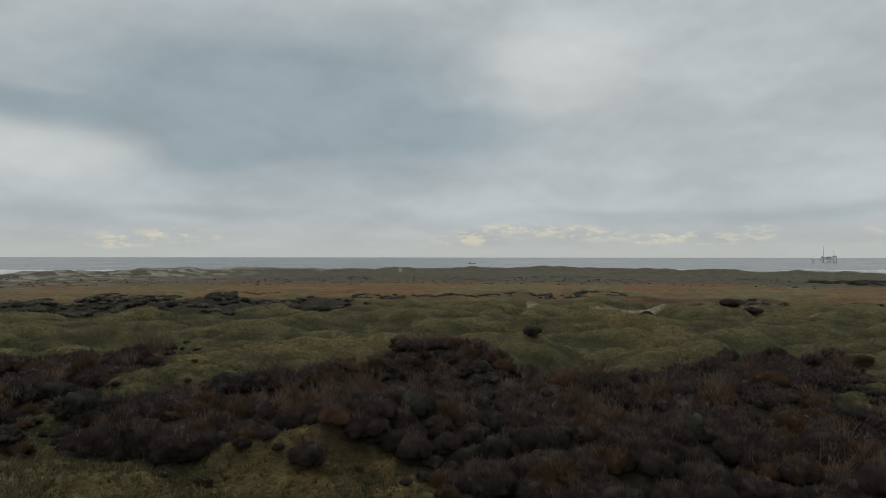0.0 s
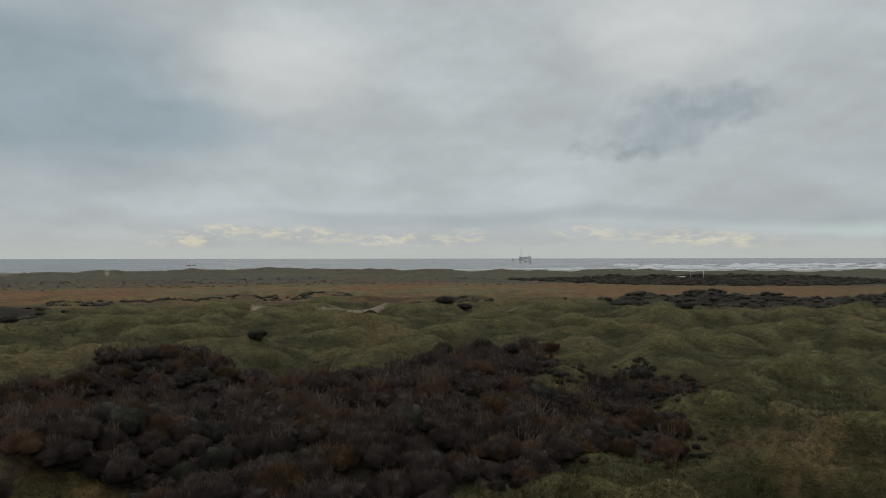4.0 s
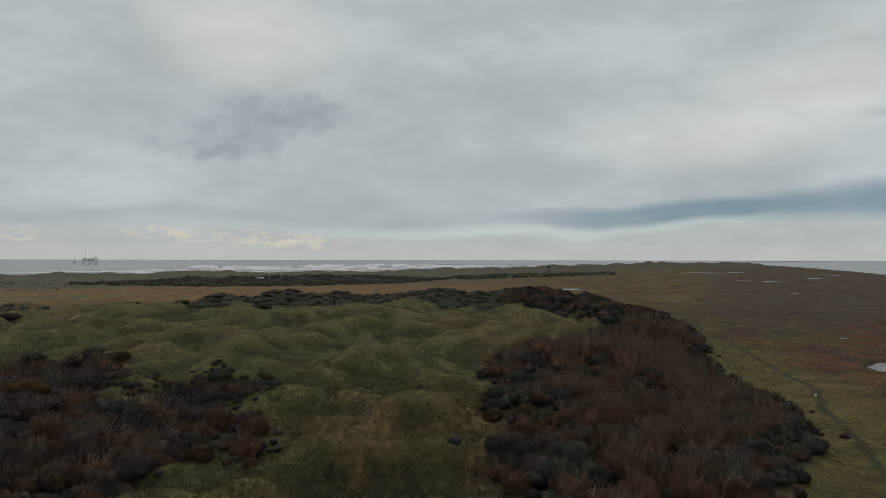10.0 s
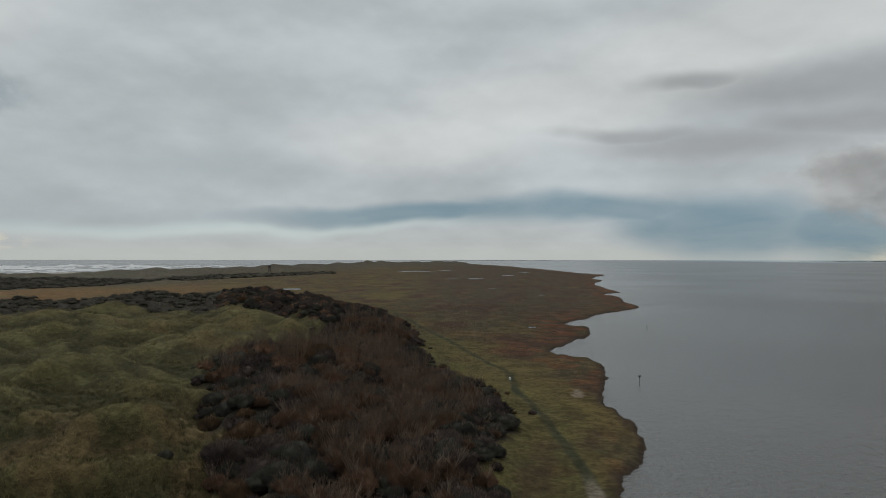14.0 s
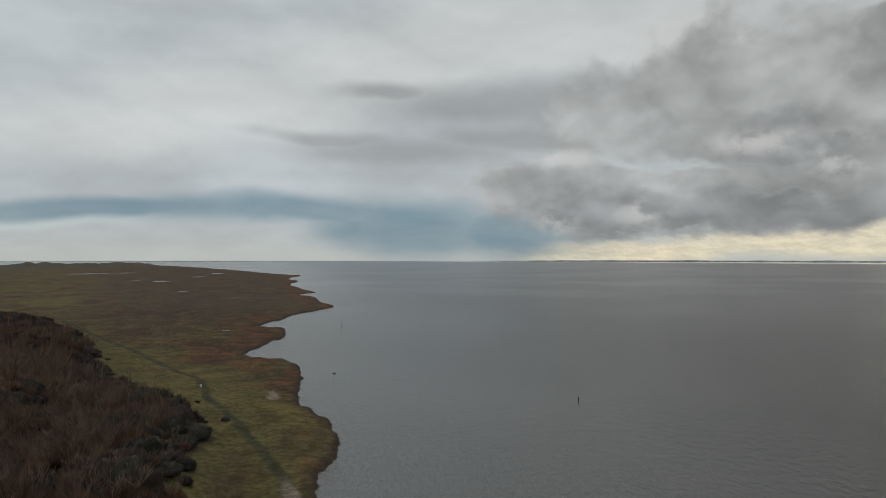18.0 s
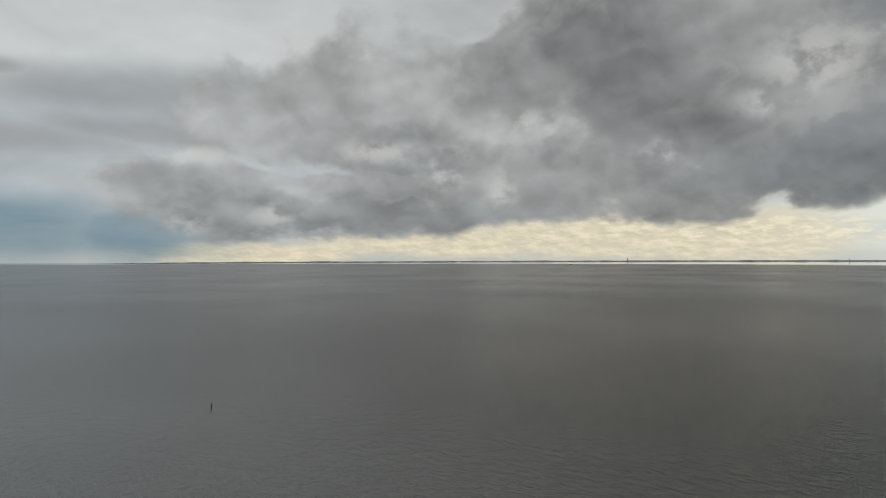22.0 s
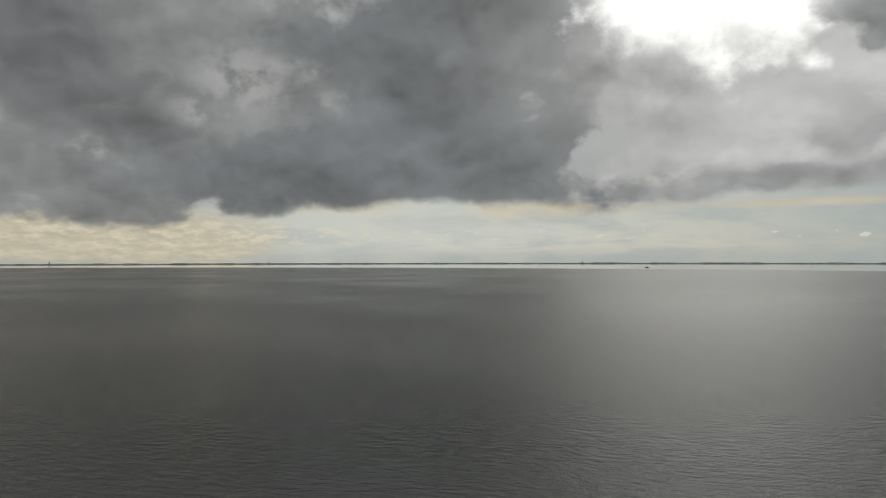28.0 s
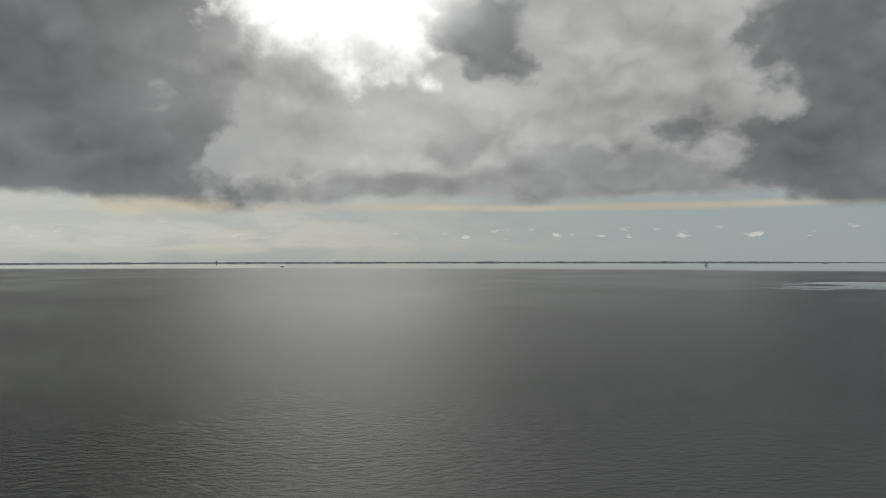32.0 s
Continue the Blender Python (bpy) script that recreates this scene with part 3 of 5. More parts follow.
def bumped(n, b, height_value, strength, distance):
    k = n.add("Bump")
    k.inputs["Strength"].default_value, k.inputs["Distance"].default_value = strength, distance
    n.put(k.inputs["Height"], height_value)
    n.put(b.inputs["Normal"], k.outputs[0])


def paint(name, colour, rough=0.6, metal=0.0, wear=0.25, size=1.5):
    """Painted or weathered surface with stains at two scales."""
    m, n, b = material(name)
    at = n.add("TexCoord").outputs["Object"]
    f = n.noise(at, size, 6.0, 0.6).outputs["Fac"]
    g = n.noise(at, size * 9, 4.0).outputs["Fac"]
    k = n.math("MULTIPLY", n.step(f, 0.3, 0.7, 1 - wear, 1 + wear * 0.5), n.step(g, 0.3, 0.7, 0.9, 1.08))
    s = n.add("VectorMath", operation="SCALE")
    s.inputs[0].default_value = colour
    n.put(s.inputs["Scale"], k)
    n.put(b.inputs["Base Color"], s.outputs[0])
    b.inputs["Roughness"].default_value, b.inputs["Metallic"].default_value = rough, metal
    bumped(n, b, g, 0.2, 0.02)
    return m


def ground_material():
    m, n, b = material("dune_and_marsh_ground")
    tone = n.add("Attribute", attribute_name="tone").outputs["Color"]
    at = n.add("TexCoord").outputs["Object"]
    f = n.noise(at, 0.9, 6.0, 0.65).outputs["Fac"]
    g = n.noise(at, 0.16, 5.0, 0.6).outputs["Fac"]
    t = n.noise(at, 3.5, 3.0, 0.6).outputs["Fac"]
    k = n.math("MULTIPLY", n.step(f, 0.3, 0.72, 0.6, 1.35), n.step(g, 0.3, 0.7, 0.78, 1.2))
    s = n.add("VectorMath", operation="SCALE")
    n.put(s.inputs[0], tone)
    n.put(s.inputs["Scale"], k)
    n.put(b.inputs["Base Color"], s.outputs[0])
    b.inputs["Roughness"].default_value = 0.95
    b.inputs["Specular IOR Level"].default_value = 0.1
    bumped(n, b, n.math("ADD", f, n.math("MULTIPLY", t, 0.4)), 0.9, 0.7)
    return m


def tinted(name, dark_colour, light_colour, rough=0.9, through_light=0.4):
    """Plant matter: from a dark to a light tone by the tint of each piece, and from plant to plant."""
    m, n, b = material(name)
    tint = n.add("Attribute", attribute_name="tint").outputs["Fac"]
    own = n.add("ObjectInfo").outputs["Random"]
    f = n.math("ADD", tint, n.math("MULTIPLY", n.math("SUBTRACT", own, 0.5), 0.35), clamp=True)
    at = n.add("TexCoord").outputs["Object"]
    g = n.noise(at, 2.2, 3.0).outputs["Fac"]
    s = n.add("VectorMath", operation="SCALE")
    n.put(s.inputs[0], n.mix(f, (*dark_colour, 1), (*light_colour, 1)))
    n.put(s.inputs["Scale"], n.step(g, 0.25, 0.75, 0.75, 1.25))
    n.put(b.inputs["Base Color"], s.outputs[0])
    b.inputs["Roughness"].default_value = rough
    b.inputs["Specular IOR Level"].default_value = 0.15
    # fine twigs and blades take the light as the mass that they belong to
    facing = n.add("VectorTransform", vector_type="NORMAL", convert_from="OBJECT", convert_to="WORLD")
    n.put(facing.inputs[0], n.add("Attribute", attribute_name="facing").outputs["Vector"])
    n.put(b.inputs["Normal"], n.vmath("NORMALIZE", facing.outputs[0]).outputs[0])
    # thin twigs and blades also let light through
    thin = n.add("BsdfTranslucent")
    n.put(thin.inputs["Color"], s.outputs[0])
    both = n.add("MixShader")
    both.inputs[0].default_value = through_light
    n.tree.links.new(b.outputs[0], both.inputs[1])
    n.tree.links.new(thin.outputs[0], both.inputs[2])
    n.tree.links.new(both.outputs[0], [k for k in n.tree.nodes if k.type == "OUTPUT_MATERIAL"][0].inputs[0])
    return m


def water_material():
    m, n, b = material("grey_tidal_water")
    at = n.add("TexCoord").outputs["Object"]
    p = n.vmath("MULTIPLY", at, (1.0, 1.0, 0.0)).outputs[0]
    turned = n.add("VectorRotate", rotation_type="Z_AXIS")
    n.put(turned.inputs["Vector"], p)
    turned.inputs["Angle"].default_value = 0.25
    q = n.vmath("MULTIPLY", turned.outputs[0], (0.5, 1.0, 1.0)).outputs[0]
    waves = n.noise(q, 0.70, 4.0, 0.64, 0.0).outputs["Fac"]
    ripple = n.noise(q, 1.8, 3.0, 0.6, 0.0).outputs["Fac"]
    wind = n.noise(p, 0.006, 3.0, 0.5).outputs["Fac"]
    far = n.vmath("LENGTH", p).outputs["Value"]
    # calmer water along the far shore
    bend = n.add("SeparateXYZ")
    n.put(bend.inputs[0], p)
    edge = n.math("ADD", n.math("MULTIPLY", n.math("SUBTRACT", n.noise(n.vmath("MULTIPLY", p, (0.25, 1, 1)).outputs[0], 0.004, 4.0).outputs["Fac"], 0.5), 500.0), n.math("MULTIPLY", bend.outputs[0], 0.42))
    reach = n.math("SUBTRACT", far, edge)
    calm = n.math("MULTIPLY", n.step(reach, 2150.0, 2600.0), n.step(bend.outputs[1], -300.0, -1200.0))
    # a wet sand flat, just awash
    flat_d = n.vmath("LENGTH", n.vmath("MULTIPLY", n.vmath("SUBTRACT", p, (-830.0, -430.0, 0.0)).outputs[0], (1 / 240, 1 / 130, 0.0)).outputs[0]).outputs["Value"]
    flat_d = n.math("ADD", flat_d, n.math("MULTIPLY", n.math("SUBTRACT", n.noise(p, 0.012, 4.0).outputs["Fac"], 0.5), 2.0))
    calm = n.math("MAXIMUM", calm, n.step(flat_d, 0.9, 0.7, 0.0, 0.85))
    # paler base colour in the shallows under the marsh, near black farther out
    pale_inshore = n.step(n.math("ADD", bend.outputs[1], n.math("MULTIPLY", n.math("SUBTRACT", n.noise(p, 0.01, 3.0).outputs["Fac"], 0.5), 60.0)), -150.0, 10.0)
    n.put(b.inputs["Base Color"], n.mix(pale_inshore, (0.003, 0.003, 0.003, 1), (0.078, 0.078, 0.074, 1)))
    b.inputs["IOR"].default_value = 1.333
    n.put(b.inputs["Roughness"], n.math("MULTIPLY", n.step(wind, 0.35, 0.65, 0.215, 0.25), n.math("SUBTRACT", 1.0, n.math("MULTIPLY", calm, 0.88))))
    k = n.add("Bump")
    k.inputs["Distance"].default_value = 0.50
    n.put(k.inputs["Strength"], n.step(far, 110.0, 1000.0, 1.0, 0.035))
    n.put(k.inputs["Height"], n.math("ADD", waves, n.math("MULTIPLY", ripple, 0.35)))
    n.put(b.inputs["Normal"], k.outputs[0])
    return m


GROUND, WATER = ground_material(), water_material()
GRASS = tinted("marram_grass_blades", (0.034, 0.031, 0.014), (0.215, 0.186, 0.083))
SALT_GRASS = tinted("salt_marsh_grass", (0.036, 0.030, 0.013), (0.094, 0.073, 0.030))
BUCKTHORN = tinted("grey_brown_buckthorn_twigs", (0.022, 0.018, 0.016), (0.105, 0.080, 0.070))
HAWTHORN = tinted("red_brown_bare_twigs", (0.058, 0.036, 0.025), (0.245, 0.146, 0.094))
RUSTY = tinted("rust_coloured_twigs_and_leaves", (0.046, 0.032, 0.020), (0.140, 0.086, 0.046))
# far scrub, its twig colour paled to carry the haze of distance
HAZED_SCRUB = tinted("hazed_grey_green_scrub", (0.046, 0.043, 0.034), (0.135, 0.125, 0.098))
EVERGREEN = tinted("dark_green_leaves", (0.022, 0.022, 0.019), (0.078, 0.074, 0.058))
BARK = tinted("grey_bark", (0.10, 0.075, 0.057), (0.38, 0.28, 0.205))
FOAM = paint("sea_foam", (0.46, 0.47, 0.47), 0.8)
# steel paled by sea haze, carried in the paint colour itself
STEEL = paint("hazy_grey_steel", (0.52, 0.55, 0.57), 0.7, 0.0, 0.3, 0.2)
STEEL_LIGHT = paint("light_grey_cladding", (0.66, 0.67, 0.67), 0.7, 0.0, 0.25, 0.2)
STEEL_BLUE = paint("blue_grey_modules", (0.36, 0.43, 0.52), 0.7, 0.0, 0.25, 0.2)
TIMBER = paint("tarred_timber", (0.035, 0.032, 0.03), 0.85)
WHITE = paint("white_paint", (0.7, 0.7, 0.68), 0.6, 0.0, 0.15)
# far treeline with atmospheric haze mixed into its base colour
FAR_TREES = paint("haze_paled_trees", (0.28, 0.30, 0.30), 0.95, 0.0, 0.3, 0.02)


# ---- mesh helpers ----
def mesh_from(name, verts, faces, mat, tint=None, tone=None, facing=None):
    """A mesh from arrays; faces all of one size."""
    verts, faces = np.asarray(verts, np.float32), np.asarray(faces, np.int32)
    me = bpy.data.meshes.new(name)
    k = faces.shape[1]
    me.vertices.add(len(verts))
    me.vertices.foreach_set("co", verts.ravel())
    me.loops.add(faces.size)
    me.loops.foreach_set("vertex_index", faces.ravel())
    me.polygons.add(len(faces))
    me.polygons.foreach_set("loop_start", np.arange(0, faces.size, k, dtype=np.int32))
    me.update(calc_edges=True)
    if tint is not None:
        me.attributes.new("tint", "FLOAT", "POINT").data.foreach_set("value", np.asarray(tint, np.float32))
    if facing is not None:
        me.attributes.new("facing", "FLOAT_VECTOR", "POINT").data.foreach_set("vector", np.asarray(facing, np.float32).ravel())
    if tone is not None:
        rgba = np.concatenate([tone, np.ones((len(tone), 1))], 1).astype(np.float32)
        me.attributes.new("tone", "FLOAT_COLOR", "POINT").data.foreach_set("color", rgba.ravel())
    me.materials.append(mat)
    return me


def part(name, bm, mat, parent, label=""):
    me = bpy.data.meshes.new(name)
    bm.to_mesh(me)
    bm.free()
    me.materials.append(mat)
    ob = new(name, me)
    ob.parent = parent
    return tagged(ob, label) if label else ob


def box(x0, x1, y0, y1, z0, z1, bevel=0.0):
    bm = bmesh.new()
    bmesh.ops.create_cube(bm, size=1.0)
    for v in bm.verts:
        v.co = Vector(((x0 + x1) / 2 + v.co.x * (x1 - x0), (y0 + y1) / 2 + v.co.y * (y1 - y0), (z0 + z1) / 2 + v.co.z * (z1 - z0)))
    if bevel:
        bmesh.ops.bevel(bm, geom=bm.edges[:], offset=bevel, segments=1, affect="EDGES")
    return bm


def tube(a, b, r0, r1=None, sides=8, bm=None):
    bm = bm or bmesh.new()
    a, b = Vector(a), Vector(b)
    m = Matrix.Translation((a + b) / 2) @ (b - a).to_track_quat("Z", "Y").to_matrix().to_4x4()
    bmesh.ops.create_cone(bm, cap_ends=True, segments=sides, radius1=r0, radius2=r0 if r1 is None else r1, depth=(b - a).length, matrix=m)
    return bm


def base(name, x, y, z, turn=0.0):
    e = new(name)
    e.matrix_world = pose(x, y, z, 0, 0, turn)
    return e


# ---- the ground: one sheet of dunes, scrub floor, marsh, beach and sea bed ----
az = np.concatenate([np.arange(-40, 104, 0.24), np.arange(104, 320, 4.0)])
rad = np.concatenate([[2, 8, 18, 30, 40], np.exp(np.arange(math.log(48), math.log(1500), 0.0115)), np.exp(np.arange(math.log(1500), math.log(9000), 0.03))])
A, Rd = np.meshgrid(np.radians(az), rad, indexing="ij")
gx, gy = (np.sin(A) * Rd).ravel(), (np.cos(A) * Rd).ravel()
gz, shore_, dune_, belt_, ridge_ = terrain(gx, gy)
na, nr = len(az), len(rad)
ii, jj = np.meshgrid(np.arange(na), np.arange(nr - 1), indexing="ij")
i2 = (ii + 1) % na
quads = np.stack([ii * nr + jj, ii * nr + jj + 1, i2 * nr + jj + 1, i2 * nr + jj], -1).reshape(-1, 4)
quads = quads[:, ::-1]
def box_mean(f, ka, kr):
    for axis, k in ((0, ka), (1, kr)):
        f = sum(np.roll(f, q, axis) for q in range(-k, k + 1)) / (2 * k + 1)
    return f


# how far a spot stands above the ground about it; drives the painted relief
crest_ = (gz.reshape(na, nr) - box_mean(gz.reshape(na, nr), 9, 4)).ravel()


def lay(x, y, fields=None):
    """The ground sheet itself, between its points: what terrain() gives, for places in its fine part."""
    x, y = np.asarray(x, float), np.asarray(y, float)
    i0, step, fine = 5, 0.0115, len(np.arange(math.log(48), math.log(1500), 0.0115))
    b, r = np.degrees(np.arctan2(x, y)), np.hypot(x, y)
    if np.any((b < -39.9) | (b > 103)) or np.any((r < 48.1) | (r > 1450)):
        return terrain(x, y) if fields is None else (np.zeros(np.shape(x)),)
    u, v = (b + 40) / 0.24, (np.log(r) - math.log(48)) / step + i0
    iu, iv = np.floor(u).astype(int), np.clip(np.floor(v).astype(int), i0, i0 + fine - 2)
    fu, fv = u - iu, v - iv
    out = []
    for field in fields or (gz, shore_, dune_, belt_, ridge_):
        f = field.reshape(na, nr)
        out.append((f[iu, iv] * (1 - fv) + f[iu, iv + 1] * fv) * (1 - fu) + (f[iu + 1, iv] * (1 - fv) + f[iu + 1, iv + 1] * fv) * fu)
    return tuple(out)


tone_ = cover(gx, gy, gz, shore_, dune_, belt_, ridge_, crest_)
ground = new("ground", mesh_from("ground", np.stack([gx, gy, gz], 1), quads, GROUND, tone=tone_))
ground.data.polygons.foreach_set("use_smooth", np.ones(len(quads), bool))
tagged(ground, "grassy coastal dunes, brown salt marsh and sandy beach", "ground", kind="structure")

# ---- the sea on both sides of the island ----
bm = bmesh.new()
bmesh.ops.create_circle(bm, cap_ends=True, segments=96, radius=24000)
me = bpy.data.meshes.new("water")
bm.to_mesh(me)
bm.free()
me.materials.append(WATER)
tagged(new("water", me), "calm grey tidal water with small ripples", "sea", kind="structure")

# ---- shrubs ----
rng = np.random.default_rng(7)


def ball(level, seed, lump=0.42):
    bm = bmesh.new()
    bmesh.ops.create_icosphere(bm, subdivisions=level, radius=1.0)
    for v in bm.verts:
        v.co = v.co * (1 + lump * noise.noise(v.co * 1.9 + Vector((seed * 3.1, 0, 0))) + 0.7 * lump * noise.noise(v.co * 4.5 + Vector((0, seed, 0))))
    bm.verts.index_update()
    V = np.array([v.co[:] for v in bm.verts])
    F = np.array([[v.index for v in f.verts] for f in bm.faces])
    bm.free()
    return V, F


def crown(seed, twigs, level=2, core=0.78, length=0.34, width=0.045, up=0.5, squash=0.85):
    """Arrays of a shrub's crown of about unit radius: several lumpy hearts and loose twigs and leaf sprays over them."""
    g = np.random.default_rng(seed)
    lobes = [(0.0, 0.0, 0.34, 0.74)]
    for k in range(5):
        a = k * 1.257 + g.uniform(-0.4, 0.4)
        q = g.uniform(0.40, 0.66)
        lobes.append((math.cos(a) * q, math.sin(a) * q, g.uniform(0.12, 0.42), g.uniform(0.34, 0.52)))
    VV, FF, TT, DD, n = [], [], [], [], 0
    share = np.array([r * r for *_c, r in lobes])
    counts = (twigs * share / share.sum()).astype(int)
    for i, ((cx, cy, cz, r), m) in enumerate(zip(lobes, counts)):
        c = np.array([cx, cy, cz])
        V, F = ball(level, seed + i * 2.7)
        out_ = V / np.linalg.norm(V, axis=1)[:, None]
        P = c + V * r * core / 0.8 * [1, 1, squash]
        P[:, 2] = np.maximum(P[:, 2], 0)
        VV.append(P)
        FF.append(F + n)
        # hearts darkest near the ground: inner shade put into the tint
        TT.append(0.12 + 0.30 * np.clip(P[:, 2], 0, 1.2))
        DD.append(out_ + 0.6 * c + [0, 0, 0.25])
        n += len(V)
        d = g.normal(size=(m, 3))
        d[:, 2] = np.abs(d[:, 2]) * 0.9 + 0.02
        d /= np.linalg.norm(d, axis=1)[:, None]
        root = c + d * (r * core / 0.8 * g.uniform(0.75, 1.06, m))[:, None] * [1, 1, squash]
        aim = d + g.normal(scale=0.5, size=(m, 3)) + [0, 0, up]
        aim /= np.linalg.norm(aim, axis=1)[:, None]
        side = np.cross(aim, g.normal(size=(m, 3)))
        side /= np.linalg.norm(side, axis=1)[:, None] + 1e-9
        L, W = (length * g.uniform(0.4, 1.4, m))[:, None], (width * g.uniform(0.6, 1.5, m))[:, None]
        tri = np.stack([root - side * W, root + side * W, root + aim * L], 1).reshape(-1, 3)
        # upward twigs get a paler tint, standing in for light from above
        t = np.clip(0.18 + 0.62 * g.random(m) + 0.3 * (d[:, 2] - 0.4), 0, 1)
        VV.append(tri)
        FF.append(np.arange(len(tri)).reshape(-1, 3) + n)
        TT.append(np.repeat(t, 3))
        DD.append(np.repeat(d + 0.25 * g.normal(size=(m, 3)) + 0.6 * c + [0, 0, 0.3], 3, 0))
        n += len(tri)
    D = np.vstack(DD)
    return np.vstack(VV), np.vstack(FF), np.concatenate(TT), D / (np.linalg.norm(D, axis=1)[:, None] + 1e-9)


def limbs(seed, count=7, reach=0.95, thick=0.035):
    """Arrays of a fan of bare, forked limbs of unit height."""
    g = np.random.default_rng(seed)
    V, F, T = [], [], []

    def limb(a, b, r0, r1, tone):
        a, b = np.array(a), np.array(b)
        w = (b - a) / (np.linalg.norm(b - a) + 1e-9)
        s = np.cross(w, [0.3, 0.9, 0.2])
        s /= np.linalg.norm(s)
        c = np.cross(w, s)
        n = sum(len(x) for x in V)
        ring = [np.cos(k * 2.094) * s + np.sin(k * 2.094) * c for k in range(3)]
        V.append(np.array([a + r0 * q for q in ring] + [b + r1 * q for q in ring]))
        for k in range(3):
            j = (k + 1) % 3
            F.extend([[n + k, n + j, n + 3 + j], [n + k, n + 3 + j, n + 3 + k]])
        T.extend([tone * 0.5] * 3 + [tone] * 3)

    for k in range(count):
        a = k * 6.283 / count + g.uniform(-0.4, 0.4)
        out_, rise = g.uniform(0.18, 0.55), g.uniform(0.45, 0.65)
        fork = (math.cos(a) * out_, math.sin(a) * out_, rise)
        limb((0, 0, 0), fork, thick, thick * 0.6, 0.45)
        for _ in range(4):
            e = a + g.uniform(-0.8, 0.8)
            o = out_ + g.uniform(0.05, 0.5)
            tip = (math.cos(e) * o, math.sin(e) * o, rise + g.uniform(0.35, reach - 0.2))
            limb(fork, tip, thick * 0.55, thick * 0.2, g.uniform(0.5, 1.0))
            for _ in range(3):
                q = np.array(fork) + (np.array(tip) - np.array(fork)) * g.uniform(0.35, 0.9)
                limb(q, q + np.array([g.uniform(-0.2, 0.2), g.uniform(-0.2, 0.2), g.uniform(0.15, 0.4)]), thick * 0.25, thick * 0.08, g.uniform(0.5, 1.0))
    P = np.vstack(V)
    face = P - [0, 0, 0.4] + 0.2 * g.normal(size=P.shape)
    return P, np.array(F), np.array(T), face / (np.linalg.norm(face, axis=1)[:, None] + 1e-9)


# kind: material, twig length, twig width, upward lean, heart, squash, limbs, words
KINDS = {
    "buckthorn": (BUCKTHORN, 0.19, 0.0095, 0.18, 0.70, 0.84, 0.6, "grey brown leafless buckthorn shrub in dense dune scrub"),
    "hawthorn": (HAWTHORN, 0.23, 0.0105, 0.45, 0.62, 0.90, 1.3, "red brown bare hawthorn shrub with upright twigs"),
    "rusty": (RUSTY, 0.18, 0.011, 0.22, 0.70, 0.85, 0.6, "rust coloured autumn shrub among the dark scrub"),
    "evergreen": (EVERGREEN, 0.13, 0.012, 0.10, 0.74, 0.84, 0.45, "dark green rounded shrub at the edge of the scrub"),
}
NEAR, FAR = {}, {}
for kind, (mat, length, width, up, heart, squash, bare, words) in KINDS.items():
    NEAR[kind] = [crown(100 + 13 * k + len(kind), 9000, 2, heart, length, width, up, squash) for k in range(4)]
    FAR[kind] = [crown(300 + 13 * k + len(kind), 300, 1, heart * 0.80, length * 1.6, width * 4.2, up, squash) for k in range(4)]


def scatter(outline, gap, margin=0.6):
    lo, hi = outline.min(0) - 4, outline.max(0) + 4
    xs, ys = np.meshgrid(np.arange(lo[0], hi[0], gap), np.arange(lo[1], hi[1], gap * 0.87))
    xs = xs + (np.arange(xs.shape[0]) % 2)[:, None] * gap / 2
    xs, ys = xs.ravel() + rng.uniform(-0.42, 0.42, xs.size) * gap, ys.ravel() + rng.uniform(-0.42, 0.42, xs.size) * gap
    keep = in_scrub(xs, ys, outline) > margin
    if gap > 4:
        keep &= fbm(xs / 22, ys / 14, 151, 3) > -0.12
    return xs[keep], ys[keep]


shrubs = []  # x, y, radius, kind, tint
for outline, gap, mix in ((scrub_centre, 3.1, (0.72, 0.10, 0.09, 0.09)), (scrub_west, 3.3, (0.78, 0.04, 0.06, 0.12)), (scrub_small, 2.8, (0.75, 0.05, 0.1, 0.1)), (scrub_east, 2.9, (0.22, 0.62, 0.04, 0.12))):
    xs, ys = scatter(outline, gap)
    edge = in_scrub(xs, ys, outline)
    patch = fbm(xs / 11, ys / 11, 131, 2)
    for x, y, e, p in zip(xs, ys, edge, patch):
        weights = np.array(mix)
        if outline is scrub_east:
            d, b = math.hypot(x, y), math.degrees(math.atan2(x, y))
            if e < 7 or d > 230 or (b < 66 and d > 110):
                weights = np.array((0.42, 0.10, 0.03, 0.45))
        if p > 0.25:
            weights = weights * (1, 1.3, 2.4, 0.5)
        weights = weights / weights.sum()
        kind = list(KINDS)[rng.choice(4, p=weights)]
        size = gap * rng.uniform(0.45, 1.10) * (0.75 if e < 2 else 1.0)
        shrubs.append((x, y, size, kind, float(np.clip(rng.normal(0, 0.19) + 0.25 * p, -0.4, 0.4))))
# small outliers that fray the edges of the scrub
for outline in (scrub_centre, scrub_west, scrub_east, scrub_small):
    lo, hi = outline.min(0) - 10, outline.max(0) + 10
    xs, ys = rng.uniform(lo[0], hi[0], 6000), rng.uniform(lo[1], hi[1], 6000)
    e = in_scrub(xs, ys, outline)
    near_edge = (e > -5.0) & (e < 1.0) & (rng.random(6000) < np.exp(-np.abs(e) / 2.2))
    for x, y in zip(xs[near_edge][:170], ys[near_edge][:170]):
        shrubs.append((x, y, rng.uniform(0.45, 1.25), ("buckthorn", "evergreen", "rusty")[rng.choice(3, p=(0.6, 0.28, 0.12))], float(rng.normal(0, 0.12))))
shrubs = [s for s in shrubs if -40 < math.degrees(math.atan2(s[0], s[1])) < 100]
